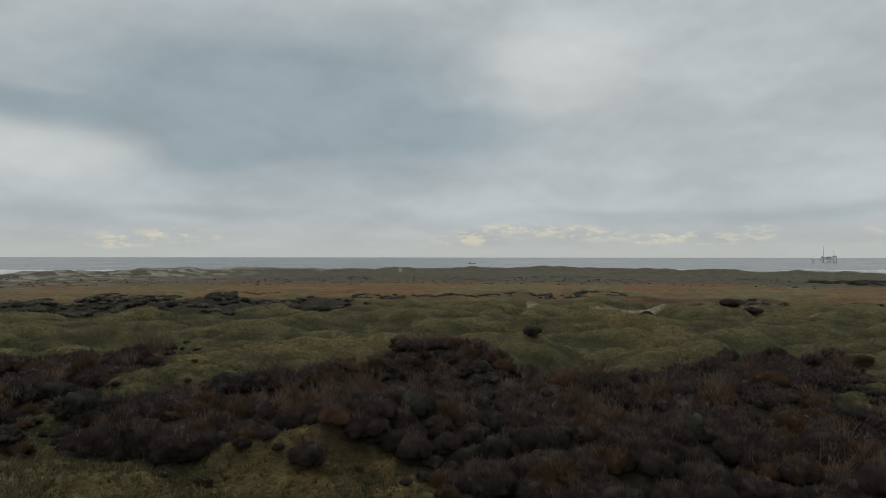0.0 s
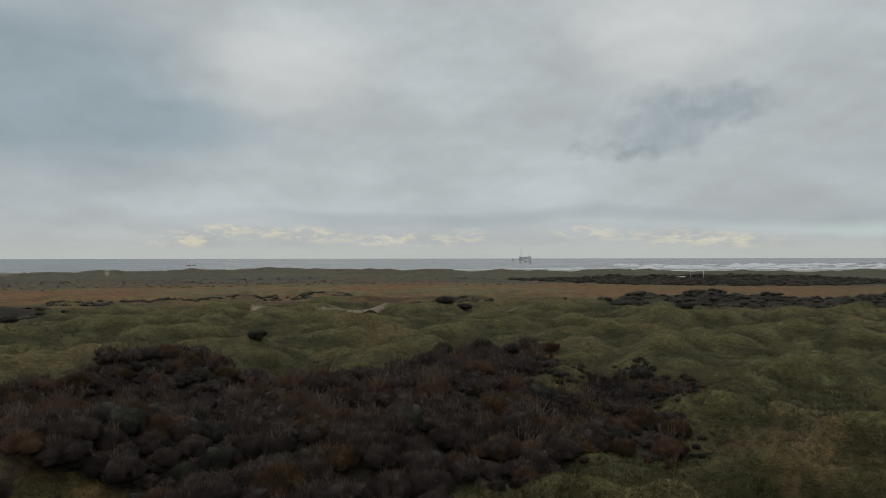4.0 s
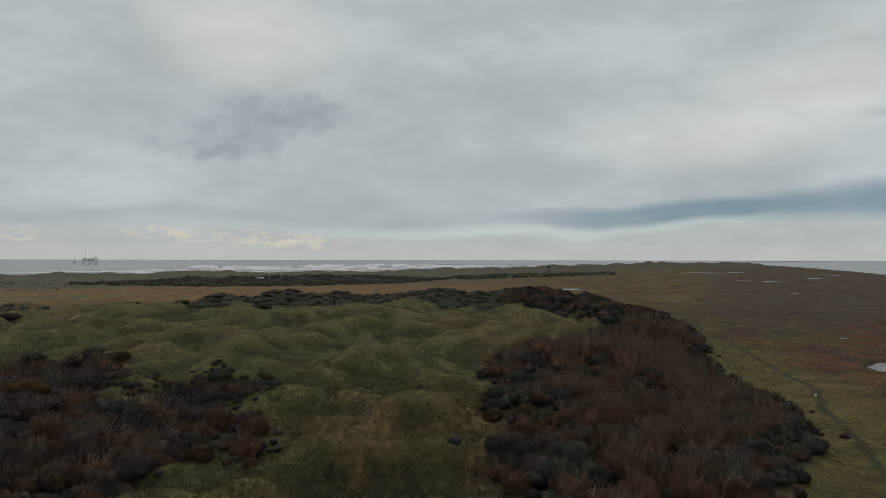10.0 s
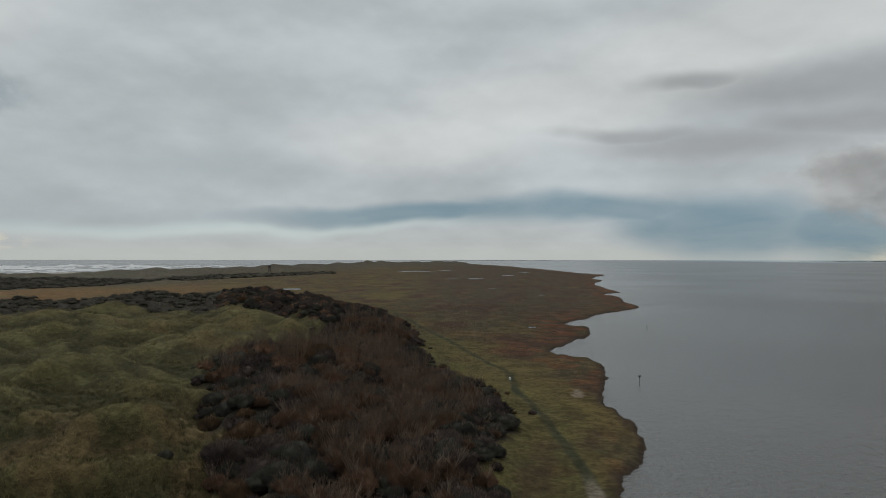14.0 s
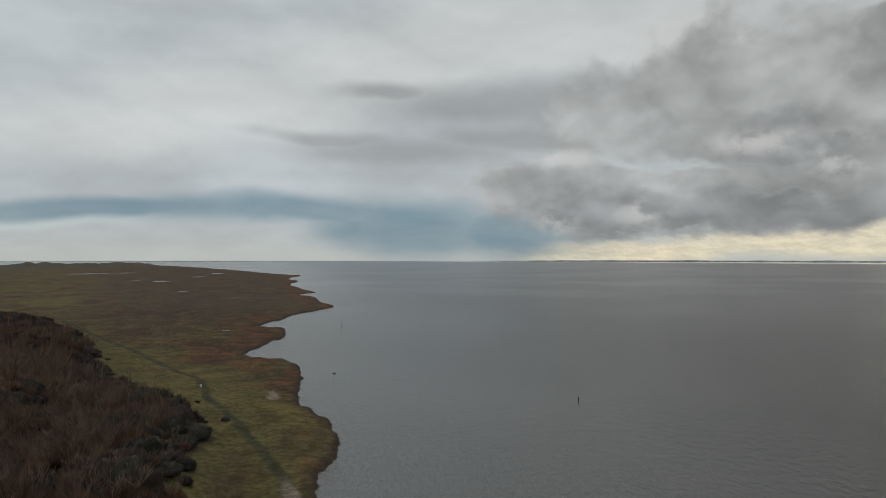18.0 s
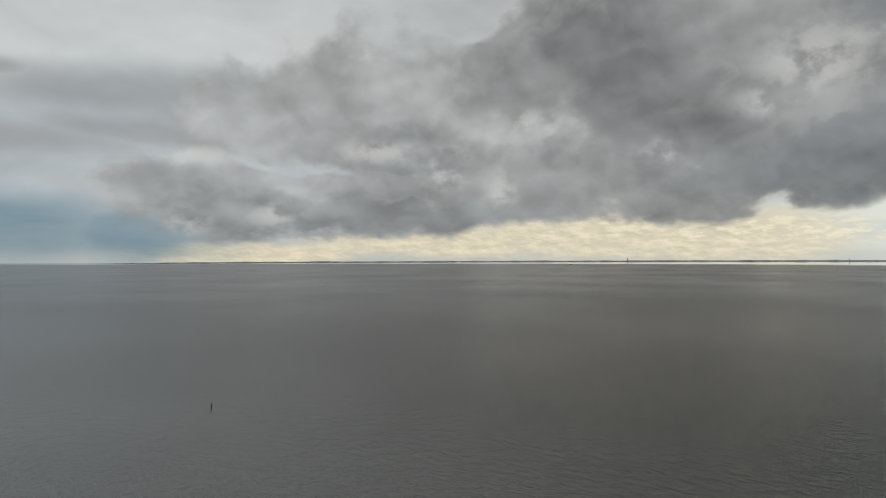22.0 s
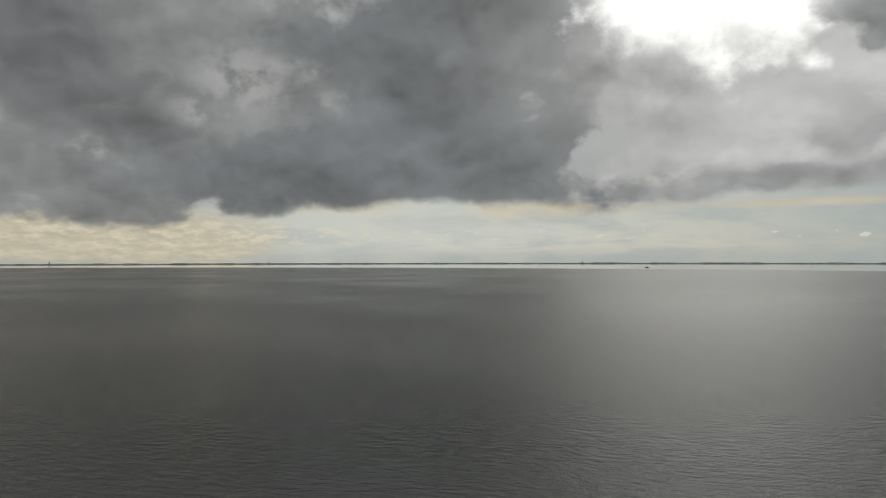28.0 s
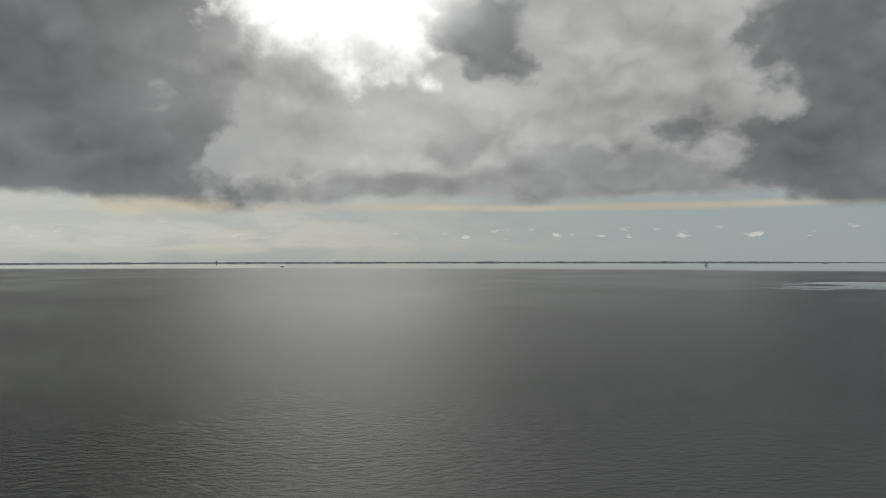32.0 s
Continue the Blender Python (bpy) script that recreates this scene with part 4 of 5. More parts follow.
shrubs.sort(key=lambda s: math.hypot(s[0], s[1]))
sx, sy = np.array([s[0] for s in shrubs]), np.array([s[1] for s in shrubs])
sz = lay(sx, sy)[0]

meshes = {}
for kind, (mat, *_rest) in KINDS.items():
    bare = _rest[5]
    for k in range(4):
        V, F, T, D = NEAR[kind][k]
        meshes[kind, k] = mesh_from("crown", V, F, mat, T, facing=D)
        V, F, T, D = limbs(50 + k + len(kind), 8 if bare > 1 else 6, 0.98, 0.030)
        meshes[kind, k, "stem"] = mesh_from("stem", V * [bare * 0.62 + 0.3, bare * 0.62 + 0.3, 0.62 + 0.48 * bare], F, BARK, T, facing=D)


def shrub(name, x, y, z, size, kind, k, turn, tall=1.0, label="", group=""):
    e = new(name)
    e.matrix_world = pose(x, y, z - 0.08, 0, 0, turn) @ Matrix.Diagonal((size, size, size * tall, 1))
    for piece, me in (("crown", meshes[kind, k]), ("stem", meshes[kind, k, "stem"])):
        ob = new(piece, me)
        ob.parent = e
    return tagged(e, label or KINDS[kind][-1], "shrub", group)


SORTS = {"buckthorn": "buckthorn", "hawthorn": "hawthorn", "rusty": "autumn_shrub", "evergreen": "evergreen_shrub"}
# the nearest plants of each kind stand alone, the rest is joined
lone, taken, rest = {kind: 0 for kind in KINDS}, [], []
for item, z in zip(shrubs, sz):
    lone[item[3]] += 1
    (taken if lone[item[3]] <= 290 else rest).append((item, z))
for (x, y, size, kind, tint), z in taken:
    shrub(SORTS[kind], x, y, z, size, kind, int(rng.integers(4)), float(rng.uniform(0, 360)), float(rng.uniform(0.7, 1.1)), group=kind + " shrubs of the dune scrub")


def joined(name, items, shapes, mat, label, category, spin=True):
    """Many plants as one mesh. items: x, y, z, size, tall, tint, shape number."""
    VV, FF, TT, DD, n = [], [], [], [], 0
    for x, y, z, size, tall, tint, k in items:
        V, F, T, D = shapes[k]
        a = rng.uniform(0, 6.283)
        c, s = math.cos(a) * size, math.sin(a) * size
        P = np.stack([V[:, 0] * c - V[:, 1] * s + x, V[:, 0] * s + V[:, 1] * c + y, V[:, 2] * size * tall + z - 0.1], 1)
        VV.append(P)
        DD.append(np.stack([D[:, 0] * math.cos(a) - D[:, 1] * math.sin(a), D[:, 0] * math.sin(a) + D[:, 1] * math.cos(a), D[:, 2]], 1))
        FF.append(F + n)
        TT.append(np.clip(T + tint, 0, 1))
        n += len(V)
    if VV:
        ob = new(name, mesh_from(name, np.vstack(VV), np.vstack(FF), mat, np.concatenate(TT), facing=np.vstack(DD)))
        tagged(ob, label, category, kind="stuff")


for kind, (mat, *_rest) in KINDS.items():
    items = [(x, y, z, size, rng.uniform(0.7, 1.15), tint, int(rng.integers(4))) for (x, y, size, k, tint), z in rest if k == kind]
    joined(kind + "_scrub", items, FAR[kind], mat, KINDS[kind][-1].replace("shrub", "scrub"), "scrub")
bare_shapes = [limbs(80 + k, 7, 1.0, 0.022) for k in range(4)]
items = [(x, y, z, size * 1.1, rng.uniform(1.15, 1.5), 0.2, int(rng.integers(4))) for (x, y, size, k, tint), z in rest if k == "hawthorn" and math.hypot(x, y) < 240 and rng.random() < 0.75]
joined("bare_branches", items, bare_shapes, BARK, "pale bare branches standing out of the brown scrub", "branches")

# low scrub far off, in wider clumps
for outline, gap in ((scrub_north, 4.4), (scrub_far_west, 4.6), (scrub_sea, 6.2), (scrub_ridge, 7.5)):
    xs, ys = scatter(outline, gap)
    zs = lay(xs, ys)[0]
    shapes = [crown(500 + k, 130, 1, 0.72, 0.30, 0.05, 0.25, 0.75) for k in range(3)]
    items = [(x, y, z, gap * rng.uniform(0.3, 0.72), rng.uniform(0.5, 0.85), 0.12 + rng.normal(0, 0.22), int(rng.integers(3))) for x, y, z in zip(xs, ys, zs)]
    half = [i for i in range(len(items)) if i % 3]
    joined("far_scrub", [items[i] for i in half], shapes, HAZED_SCRUB, "dark scrub along the far dune edge", "scrub")
    joined("far_evergreen_scrub", [items[i] for i in range(len(items)) if i % 3 == 0], shapes, EVERGREEN, "dark green scrub along the far dune edge", "scrub")

# patches of scrub among the hummocks behind the dunes: bearing, metres, half width, half depth
g = np.random.default_rng(41)
vx, vy, vs = [], [], []
for b, d, across, deep in ((-28, 385, 42, 30), (-20, 410, 26, 20), (-11, 392, 28, 28), (-5, 440, 22, 18), (0.5, 450, 26, 14), (7.5, 455, 36, 18), (13, 470, 20, 12), (20.5, 380, 20, 20), (24, 420, 22, 14), (31, 400, 26, 18), (-24, 470, 30, 14), (-33, 450, 30, 22), (-16, 480, 24, 10)):
    n = int(across * deep / 5)
    q, a = np.sqrt(g.random(n)), g.uniform(0, 6.283, n)
    s, t = np.cos(a) * q * across, np.sin(a) * q * deep
    p, k = polar([(b, d)])[0], radians(b)
    vx.append(p[0] + s * math.cos(k) + t * math.sin(k))
    vy.append(p[1] - s * math.sin(k) + t * math.cos(k))
    vs.append(g.uniform(1.4, 3.0, n) * (1.15 - 0.5 * q))
# low heath scattered behind them
vr, va = np.sqrt(g.uniform(640 ** 2, 860 ** 2, 3600)), np.radians(g.uniform(-40, 34, 3600))
hx, hy = np.sin(va) * vr, np.cos(va) * vr
ok = fbm(hx / 70, hy / 22, 99, 4) > 0.16
vx, vy, vs = np.concatenate(vx + [hx[ok]]), np.concatenate(vy + [hy[ok]]), np.concatenate(vs + [g.uniform(0.7, 1.5, ok.sum())])
ok = fbm(vx / 14, vy / 14, 153, 2) > -0.35
vx, vy, vs = vx[ok], vy[ok], vs[ok]
vz = lay(vx, vy)[0]
shapes = [crown(540 + k, 50, 1, 0.66, 0.34, 0.07, 0.3, 0.7) for k in range(3)]
joined("valley_scrub", [(x, y, z, q, g.uniform(0.55, 0.95), 0.2 + g.normal(0, 0.2), int(g.integers(3))) for x, y, z, q in zip(vx, vy, vz, vs)], shapes, HAZED_SCRUB, "low dark scrub scattered over the dune valley", "scrub")

# lone bushes on the dune grass: bearing, metres, radius, kind
for b, d, size, kind, words in ((7.3, 176, 2.4, "evergreen", "dark round bush alone on the green dune slope"), (3.1, 166, 2.6, "evergreen", "dark bush at the border of the scrub"),
                                (-0.8, 164, 2.9, "rusty", "rust red bush at the border of the scrub"), (22.4, 180, 2.8, "evergreen", "tall dark bush at the head of the scrub"),
                                (25.5, 178, 2.9, "evergreen", "tall dark bush at the head of the scrub"), (12.9, 167, 0.9, "evergreen", "small dark bush in the dune grass"), (11.9, 170, 0.7, "rusty", "small brown bush in the dune grass"),
                                (38.3, 150, 2.6, "evergreen", "dark upright bush in a dune hollow"), (16.4, 318, 3.0, "evergreen", "dark bush before a bare sand blow-out"),
                                (-3.6, 87, 2.6, "buckthorn", "pale grey round bush in the rough grass"), (-11, 83, 2.6, "buckthorn", "dark round bush in the rough grass"), (31.2, 168, 2.4, "rusty", "dark red bush at the border of the scrub"),
                                (41.5, 300, 4.0, "evergreen", "dark bush between two far dunes"), (22.5, 330, 5, "buckthorn", "broad dark bush beside bare sand"), (20.6, 336, 5, "evergreen", "broad dark bush beside bare sand"), (24, 325, 4.5, "buckthorn", "broad dark bush beside bare sand")):
    p = polar([(b, d)])[0]
    shrub("bush", p[0], p[1], float(lay(p[:1], p[1:])[0][0]), size, kind, int(rng.integers(4)), float(rng.uniform(0, 360)), 0.62 if size >= 4 else 0.95, words)


# ---- grass ----
def tufts(name, count, near, far, b0, b1, mat, label, blade, keep, blades=5, seed=3, spread=0.22):
    g = np.random.default_rng(seed)
    r = np.exp(g.uniform(math.log(near), math.log(far), count))
    a = np.radians(g.uniform(b0, b1, count))
    x, y = np.sin(a) * r, np.cos(a) * r
    data = lay(x, y)
    ok = keep(x, y, *data)
    for outline in SCRUBS:
        ok &= in_scrub(x, y, outline) < 0.8
    x, y, z, r = x[ok], y[ok], data[0][ok], r[ok]
    n = len(x)
    size = blade * np.clip(r / 150, 0.8, 1.9) * g.uniform(0.6, 1.4, n) * (1 + 0.4 * fbm(x / 6, y / 6, 141, 2))
    size = np.maximum(size, 0.1)
    # relief shading painted into the blades: light on crests, dark in hollows
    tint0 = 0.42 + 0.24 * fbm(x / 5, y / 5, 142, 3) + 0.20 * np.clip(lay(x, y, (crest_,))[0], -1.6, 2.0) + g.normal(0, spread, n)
    ang = g.uniform(0, 6.283, (n, blades))
    lean = g.uniform(0.15, 0.75, (n, blades))
    root = np.stack([x[:, None] + np.cos(ang) * 0.22 * size[:, None], y[:, None] + np.sin(ang) * 0.22 * size[:, None], np.repeat(z[:, None] - 0.05, blades, 1)], -1)
    h = size[:, None] * g.uniform(0.6, 1.15, (n, blades))
    tip = root + np.stack([np.cos(ang) * lean * h, np.sin(ang) * lean * h, h], -1)
    turn = g.uniform(0, 6.283, (n, blades))
    w = (0.085 * size)[:, None] * g.uniform(0.7, 1.3, (n, blades))
    side = np.stack([np.cos(turn) * w, np.sin(turn) * w, 0 * w], -1)
    V = np.stack([root - side, root + side, tip], 2).reshape(-1, 3)
    t = np.clip(tint0[:, None] + g.normal(0, 0.08, (n, blades)), 0, 1)
    T = np.stack([t * 0.6, t * 0.6, np.clip(t * 1.15, 0, 1)], -1).ravel()
    zx, zy = lay(x + 1.5, y)[0] - lay(x - 1.5, y)[0], lay(x, y + 1.5)[0] - lay(x, y - 1.5)[0]
    up = np.stack([-zx / 3, -zy / 3, np.ones(n)], 1)
    up /= np.linalg.norm(up, axis=1)[:, None]
    D = np.repeat(up[:, None, :], blades, 1) + 0.15 * g.normal(size=(n, blades, 3))
    D = np.repeat(D.reshape(-1, 3), 3, 0)
    ob = new(name, mesh_from(name, V, np.arange(len(V)).reshape(-1, 3), mat, T, facing=D))
    tagged(ob, label, "grass", kind="stuff")


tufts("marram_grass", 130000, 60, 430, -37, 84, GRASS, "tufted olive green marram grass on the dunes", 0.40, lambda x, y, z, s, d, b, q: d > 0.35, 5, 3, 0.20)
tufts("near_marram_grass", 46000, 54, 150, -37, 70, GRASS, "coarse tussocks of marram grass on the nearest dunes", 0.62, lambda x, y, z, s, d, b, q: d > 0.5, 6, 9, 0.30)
tufts("marsh_grass", 40000, 60, 420, 66, 97, SALT_GRASS, "short yellow brown grass of the salt marsh", 0.24, lambda x, y, z, s, d, b, q: (d < 0.4) & (s > 1.5) & (line_distance(x, y, track) > 1.6), 4, 5)
# ---- gas platform far out at sea ----
def platform(b, d):
    p = polar([(b, d)])[0]
    rig = base("gas_platform", p[0], p[1], -4.5, -b)
    rig.scale = (1, 1, 0.92)
    tagged(rig, "grey offshore gas platform on steel legs with decks, crane and mast", "platform")
    for x in (-39, -33):
        for y in (-4, 4):
            part("leg", tube((x, y, -6), (x, y, 15), 1.1), STEEL, rig)
    part("satellite_deck", box(-42, -30, -7, 7, 14, 17, 0.3), STEEL, rig)
    part("satellite_module", box(-39, -33, -4, 4, 17, 22, 0.3), STEEL_LIGHT, rig)
    part("satellite_mast", tube((-36, 0, 22), (-36, 0, 29), 0.5, 0.25), STEEL, rig)
    bridge = part("bridge", box(-30, -12, -1.5, 1.5, 14.6, 15.4), STEEL, rig)
    for k in range(6):
        part("brace", tube((-30 + 3 * k, 0, 15.4), (-27 + 3 * k, 0, 18 - abs(k - 2.5) * 0.4), 0.25, sides=5), STEEL, bridge)
    part("top_chord", tube((-30, 0, 17.4), (-12, 0, 17.4), 0.3, sides=5), STEEL, bridge)
    for x in (-11, -4, 8, 18, 28, 36):
        for y in (-9, 9):
            part("leg", tube((x, y, -6), (x, y, 15), 1.2), STEEL, rig)
    for x0, x1 in ((-11, -4), (8, 18), (28, 36)):
        part("cross_brace", tube((x0, -9, 1), (x1, -9, 13), 0.5, sides=6), STEEL, rig)
        part("cross_brace", tube((x1, -9, 1), (x0, -9, 13), 0.5, sides=6), STEEL, rig)
    part("lower_deck", box(-13, 39, -12, 12, 14.5, 16.5, 0.3), STEEL, rig)
    part("process_module", box(-11, 4, -10, 10, 16.5, 26, 0.4), STEEL, rig, "dark grey process module")
    part("process_module", box(5, 21, -10, 10, 16.5, 25, 0.4), STEEL_BLUE, rig, "blue grey process module")
    part("accommodation", box(22, 37, -10, 10, 16.5, 28, 0.4), STEEL_LIGHT, rig, "light grey accommodation block")
    part("helideck", box(21, 39, -11, 11, 29, 30, 0.3), STEEL, rig)
    for x in (23, 36):
        part("helideck_strut", tube((x, -9, 28), (x, -9, 29), 0.3, sides=5), STEEL, rig)
    part("mast", tube((-3, 0, 26), (-3, 0, 66), 1.0, 0.4), STEEL, rig, "tall thin vent mast")
    part("crane_post", tube((29, 4, 30), (29, 4, 36), 1.0, 0.8), STEEL, rig)
    part("crane_boom", tube((29, 4, 35), (27, 4, 48), 0.6, 0.3), STEEL, rig)
    for x in (-9, -6, 8, 13, 17):
        part("vessel", tube((x, 6, 25), (x, 6, 28.5), 1.5), STEEL_LIGHT, rig)


platform(28.85, 2770)


# ---- wooden sea mark on the outer dunes ----
def sea_mark(b, d):
    p = polar([(b, d)])[0]
    z = float(lay(p[:1], p[1:])[0][0])
    t = base("sea_mark", p[0], p[1], z, -b)
    top = EYE - d * math.tan(radians(0.73)) - z
    tagged(t, "dark timber sea mark tower standing on four legs", "beacon")
    for x in (-1, 1):
        for y in (-1, 1):
            part("leg", tube((3.0 * x, 3.0 * y, -1), (1.0 * x, 1.0 * y, top * 0.66), 0.5, 0.36, 6), TIMBER, t)
    for h, w in ((0.22, 2.5), (0.45, 1.75)):
        for y in (-1, 1):
            part("brace", tube((-w, y * w, top * h), (w, y * w, top * (h + 0.14)), 0.16, sides=5), TIMBER, t)
    part("platform", box(-1.9, 1.9, -1.9, 1.9, top * 0.63, top * 0.66), TIMBER, t)
    part("cage", tube((0, 0, top * 0.66), (0, 0, top * 0.92), 2.3, 1.9, 8), TIMBER, t, "slatted dark top mark")
    part("cap", tube((0, 0, top * 0.92), (0, 0, top), 2.0, 0.3, 8), TIMBER, t)


sea_mark(64.78, 1166)


# ---- masts, sheds and hides in the valley ----
def mast(b, d, top_angle, r, label):
    p = polar([(b, d)])[0]
    z = float(lay(p[:1], p[1:])[0][0])
    top = EYE + d * math.tan(radians(top_angle)) - z
    e = base("mast", p[0], p[1], z)
    tagged(e, label, "mast")
    part("pole", tube((0, 0, -0.5), (0, 0, top), r, r * 0.6), WHITE, e)
    part("foot", box(-r * 3, r * 3, -r * 3, r * 3, -0.3, 0.5), WHITE, e)
    return e


mast(42.96, 858, -1.30, 0.22, "slender white mast before the dark far scrub")
mast(42.03, 866, -1.49, 0.3, "short white mast before the dark far scrub")


def shed(b, d, w, h, label):
    p = polar([(b, d)])[0]
    z = float(lay(p[:1], p[1:])[0][0])
    e = base("shed", p[0], p[1], z, -b)
    tagged(e, label, "shed")
    part("wall", box(-w / 2, w / 2, -1.5, 1.5, -0.3, h * 0.75), WHITE, e)
    part("roof", box(-w / 2 - 0.3, w / 2 + 0.3, -1.9, 1.9, h * 0.75, h, 0.1), STEEL_LIGHT, e)


shed(41.3, 850, 9, 2.2, "low white shed at the foot of the far dunes")


# ---- pools in the marsh ----
def pool(b, d, w, l, seed):
    p = polar([(b, d)])[0]
    z = float(lay(p[:1], p[1:])[0][0])
    bm = bmesh.new()
    a0 = radians(b)
    ring = []
    for k in range(40):
        a = k / 40 * 6.2832
        q = 1 + 0.35 * noise.noise(Vector((math.cos(a) * 1.4, math.sin(a) * 1.4, seed)))
        s, t = math.cos(a) * w * q, math.sin(a) * l * q
        ring.append(bm.verts.new((s * math.cos(a0) + t * math.sin(a0), -s * math.sin(a0) + t * math.cos(a0), 0)))
    bm.faces.new(ring[::-1])
    bmesh.ops.recalc_face_normals(bm, faces=bm.faces[:])
    me = bpy.data.meshes.new("pool")
    bm.to_mesh(me)
    bm.free()
    me.materials.append(WATER)
    ob = new("pool", me)
    ob.location = (p[0], p[1], z + 0.22)
    tagged(ob, "shallow pool reflecting the sky in the salt marsh", "pool", "pools of the salt marsh", "structure")


for k, (b, d, w, l) in enumerate(((66.4, 616, 12, 9), (64.6, 622, 9, 4), (41.9, 537, 4, 5), (81.5, 877, 11, 12), (79.6, 905, 7, 7), (86.1, 285, 1.6, 1.6), (86.9, 519, 3, 3), (84.2, 1050, 9, 16),
                                  (76.5, 1300, 32, 22), (79, 1350, 14, 20), (83, 610, 3.5, 4), (85.5, 1250, 10, 20), (74.5, 880, 5, 5))):
    pool(b, d, w, l, k * 1.7)


# ---- stakes in the shallow water ----
def stake(b, d, top_angle, head, label):
    p = polar([(b, d)])[0]
    e = base("stake", p[0], p[1], 0, -b + 20)
    tagged(e, label, "stake")
    top = EYE + d * math.tan(radians(top_angle))
    part("post", tube((0, 0, -1.5), (0, 0, top), 0.055 if head else 0.16, 0.05 if head else 0.14, 7), TIMBER, e)
    if head:
        part("crossboard", box(-0.42, 0.42, -0.06, 0.06, top - 0.16, top + 0.08, 0.02), TIMBER, e)
        part("bracket", box(-0.1, 0.1, -0.1, 0.1, top - 0.4, top - 0.16), TIMBER, e)
    else:
        part("cap", tube((0, 0, top), (0, 0, top + 0.12), 0.2, 0.12, 7), TIMBER, e)


stake(94.65, 167, -9.42, True, "thin dark stake with a crossboard in the shallow water")
stake(95.22, 299, -5.46, False, "thick dark post standing in the shallow water")
stake(114.62, 146, -11.25, False, "short dark post standing alone in the water")

# a small white marker by the track
p = polar([(84.35, 165)])[0]
e = base("marker_post", p[0], p[1], float(lay(p[:1], p[1:])[0][0]))
tagged(e, "small white marker post beside the marsh track", "post")
part("post", box(-0.12, 0.12, -0.12, 0.12, -0.2, 0.35, 0.02), WHITE, e)
part("cap", box(-0.3, 0.3, -0.2, 0.2, 0.35, 0.55, 0.03), WHITE, e)


# ---- boats ----
def boat(b, d, length, mat, sail, label):
    p = polar([(b, d)])[0]
    e = base("boat", p[0], p[1], 0, -b + 12)
    tagged(e, label, "boat")
    bm = bmesh.new()
    n = 9
    rows_ = []
    for i in range(n):
        u = i / (n - 1)
        w = length * 0.13 * (1 - (2 * u - 0.9) ** 2 * 0.75 if u > 0.45 else 1 - (0.45 - u) * 0.6)
        x = (u - 0.5) * length
        s = 0.09 * length + 0.05 * length * u * u
        rows_.append([bm.verts.new((x, -w, s)), bm.verts.new((x, -w * 0.6, -0.3)), bm.verts.new((x, w * 0.6, -0.3)), bm.verts.new((x, w, s))])
    for a, c in zip(rows_, rows_[1:]):
        for k in range(4):
            bm.faces.new((a[k], a[(k + 1) % 4], c[(k + 1) % 4], c[k]))
    bm.faces.new(rows_[0])
    bm.faces.new(rows_[-1][::-1])
    bmesh.ops.recalc_face_normals(bm, faces=bm.faces[:])
    part("hull", bm, mat, e)
    part("wheelhouse", box(-length * 0.28, -length * 0.02, -length * 0.08, length * 0.08, length * 0.09, length * 0.24, 0.1), STEEL_LIGHT if not sail else mat, e)
    part("mast", tube((length * 0.05, 0, length * 0.09), (length * 0.05, 0, length * (0.95 if sail else 0.42)), 0.12, 0.08, 6), STEEL, e)
    if sail:
        for name, x0, x1, top in (("mainsail", 0.02, -0.38, 0.9), ("jib", 0.08, 0.45, 0.75)):
            bm = bmesh.new()
            q = [(x0 * length, -0.08, 0.2 * length), (x1 * length, 0.1, 0.2 * length), (x0 * length, -0.08, top * length)]
            f = bm.faces.new([bm.verts.new(v) for v in q])
            r = bmesh.ops.extrude_face_region(bm, geom=[f])
            bmesh.ops.translate(bm, verts=[v for v in r["geom"] if isinstance(v, bmesh.types.BMVert)], vec=(0, 0.15, 0))
            bmesh.ops.recalc_face_normals(bm, faces=bm.faces[:])
            part(name, bm, STEEL, e)


boat(194.03, 2550, 13, TIMBER, False, "small dark fishing boat far out on the bright water")
boat(227.91, 3000, 16, STEEL, True, "grey sailing boat under sail far off")
boat(143.56, 2800, 14, TIMBER, False, "small dark motor boat far out on the grey water")
boat(2.35, 2000, 26, STEEL, False, "grey coaster far out at sea")
boat(236, 4300, 24, STEEL, False, "grey ship near the far shore")

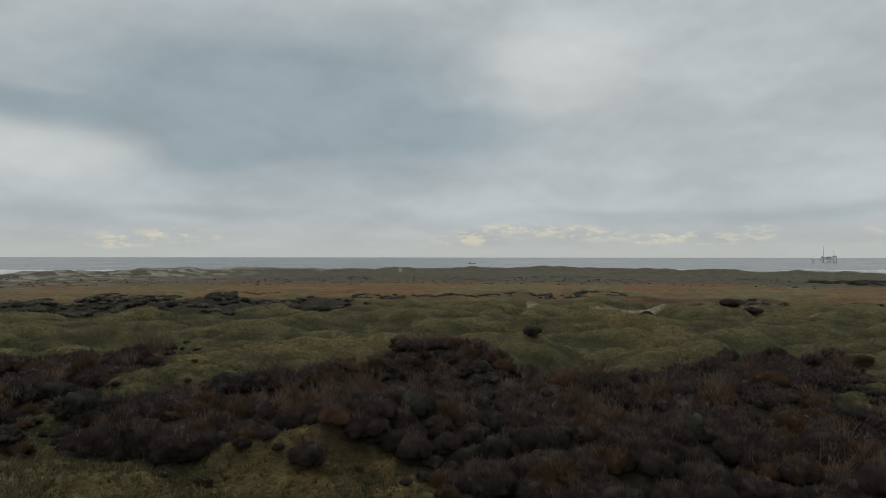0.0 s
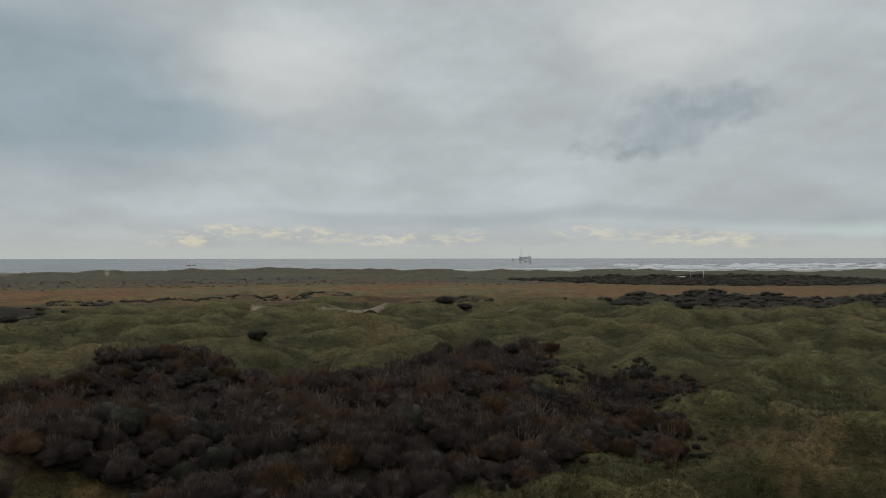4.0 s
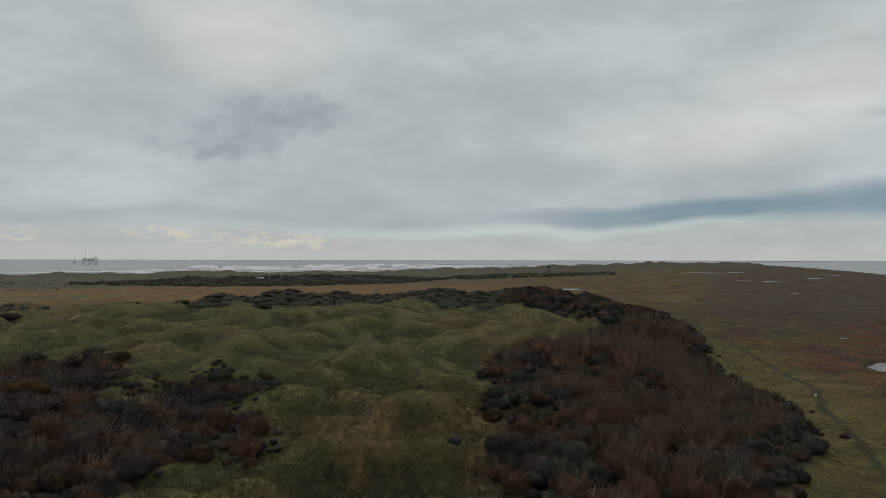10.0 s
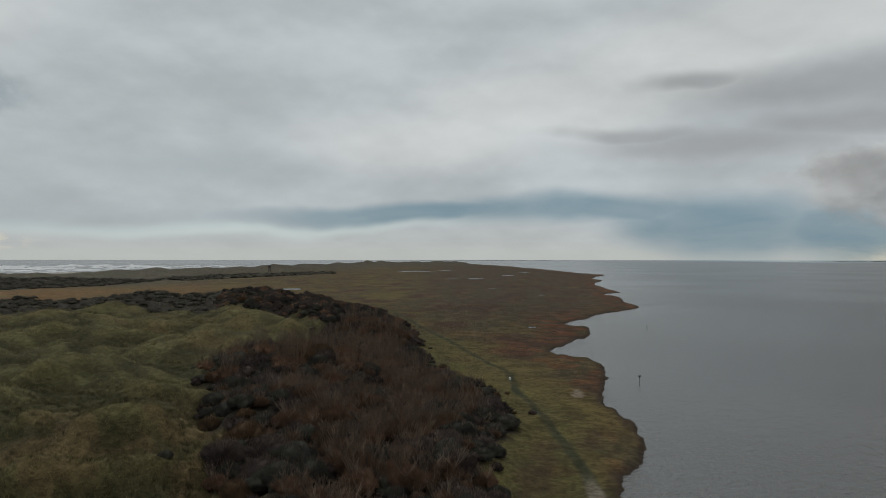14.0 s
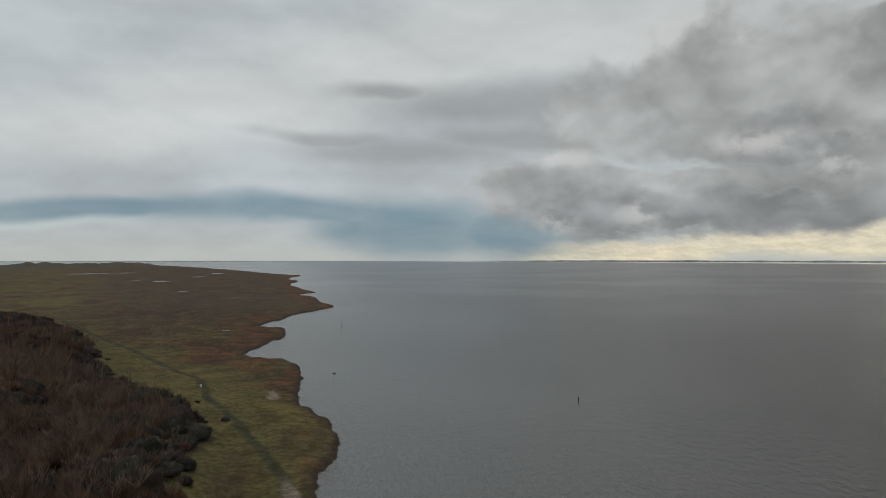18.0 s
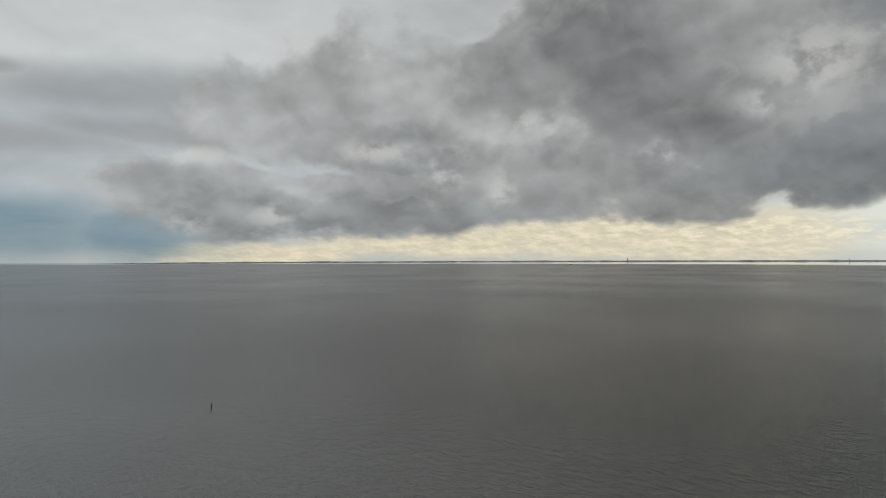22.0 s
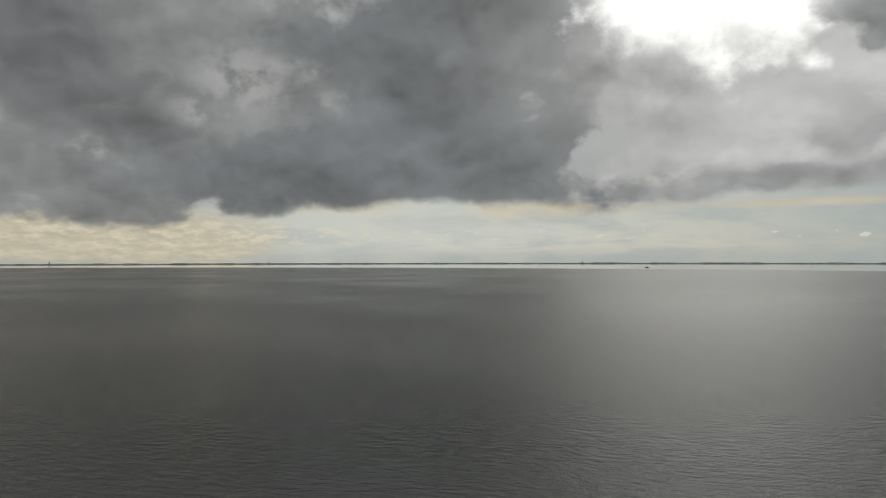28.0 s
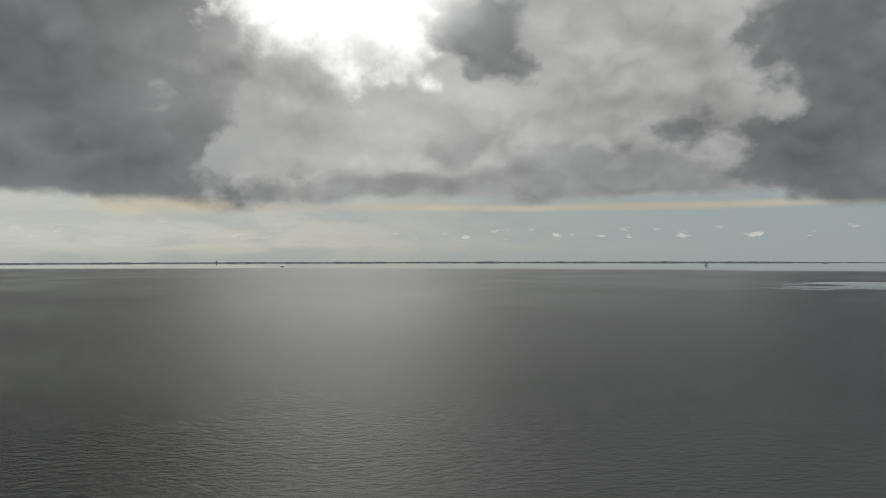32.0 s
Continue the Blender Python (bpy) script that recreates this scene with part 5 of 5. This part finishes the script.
# ---- surf off the north beach ----
north = polar(NORTH_SHORE[2:])[::-1]
seg = np.hypot(*np.diff(north, axis=0).T)
run = np.concatenate([[0], np.cumsum(seg)])
VV, FF = [], []
g = np.random.default_rng(23)
for k in range(620):
    s0 = g.uniform(2300, run[-1])
    out_ = abs(g.normal(0, 1)) * 70 + g.choice([4, 4, 45, 90, 150])
    at = np.array([np.interp(s0, run, north[:, 0]), np.interp(s0, run, north[:, 1])])
    toward = math.degrees(math.atan2(at[0], at[1]))
    if -18 < toward < 40 and g.random() < 0.85:
        continue
    if toward > 40:
        out_ += g.choice([0, 120, 260, 420])
    length, w = g.uniform(15, 130), g.uniform(2, 10) * (1 + out_ / 160)
    m = 9
    for i in range(m):
        s = s0 + (i / (m - 1) - 0.5) * length
        q = np.array([np.interp(s, run, north[:, 0]), np.interp(s, run, north[:, 1])])
        q2 = np.array([np.interp(s + 30, run, north[:, 0]), np.interp(s + 30, run, north[:, 1])])
        t = (q2 - q) / (np.linalg.norm(q2 - q) + 1e-9)
        nrm = np.array([-t[1], t[0]])
        wide = w * math.sin(math.pi * (i + 0.15) / (m - 0.7)) * g.uniform(0.5, 1.1)
        mid = q + nrm * (out_ + 6 * math.sin(s * 0.05 + k))
        VV += [[*(mid - nrm * wide / 2), 0.12], [*(mid + nrm * wide / 2), 0.12], [*mid, 0.12 + 0.12 * wide]]
        if i:
            n = len(VV) - 6
            FF += [[n, n + 3, n + 5, n + 2], [n + 2, n + 5, n + 4, n + 1]]
surf = new("surf", mesh_from("surf", VV, FF, FOAM))
tagged(surf, "white breaking surf along the sandy north beach", "surf", kind="stuff")


# ---- the far shore across the water and a far island ----
def far_shore(name, b0, b1, d, low, tall, label, seed):
    count = int((b1 - b0) * 14)
    V, F = [], []
    g = np.random.default_rng(seed)
    for i in range(count + 1):
        b = b0 + (b1 - b0) * i / count
        fade = min(1, (b - b0) / 8, (b1 - b) / 14)
        clump = max(0.0, float(fbm(np.array([b * 0.5]), np.array([seed]), seed, 4)[0]) + 0.25)
        h = (low + tall * clump * g.uniform(0.7, 1.1)) * max(0.12, fade)
        for dd, hh in ((0, -1), (0, h * 0.6), (12, h), (60, h * 0.9), (80, -1)):
            q = polar([(b, d + dd)])[0]
            V.append([q[0], q[1], hh])
        if i:
            n = (i - 1) * 5
            F += [[n + k, n + 5 + k, n + 6 + k, n + 1 + k] for k in range(4)]
    ob = new(name, mesh_from(name, V, F, FAR_TREES))
    return tagged(ob, label, "shore", kind="structure")


far_shore("backdrop_mainland", 106, 246, 4700, 6.0, 4.0, "low wooded mainland shore on the horizon", 17)
far_shore("backdrop_island", 74, 94, 4600, 4.0, 5.0, "faint low island on the horizon", 29)
for b, top in ((148.0, 22), (163.5, 16), (189.0, 18)):
    p = polar([(b, 4690)])[0]
    e = base("church_tower", p[0], p[1], 0, -b)
    tagged(e, "small distant church tower above the mainland trees", "tower")
    part("shaft", box(-3, 3, -3, 3, -1, top * 0.62), FAR_TREES, e)
    part("spire", tube((0, 0, top * 0.62), (0, 0, top), 3.4, 0.2, 4), FAR_TREES, e)
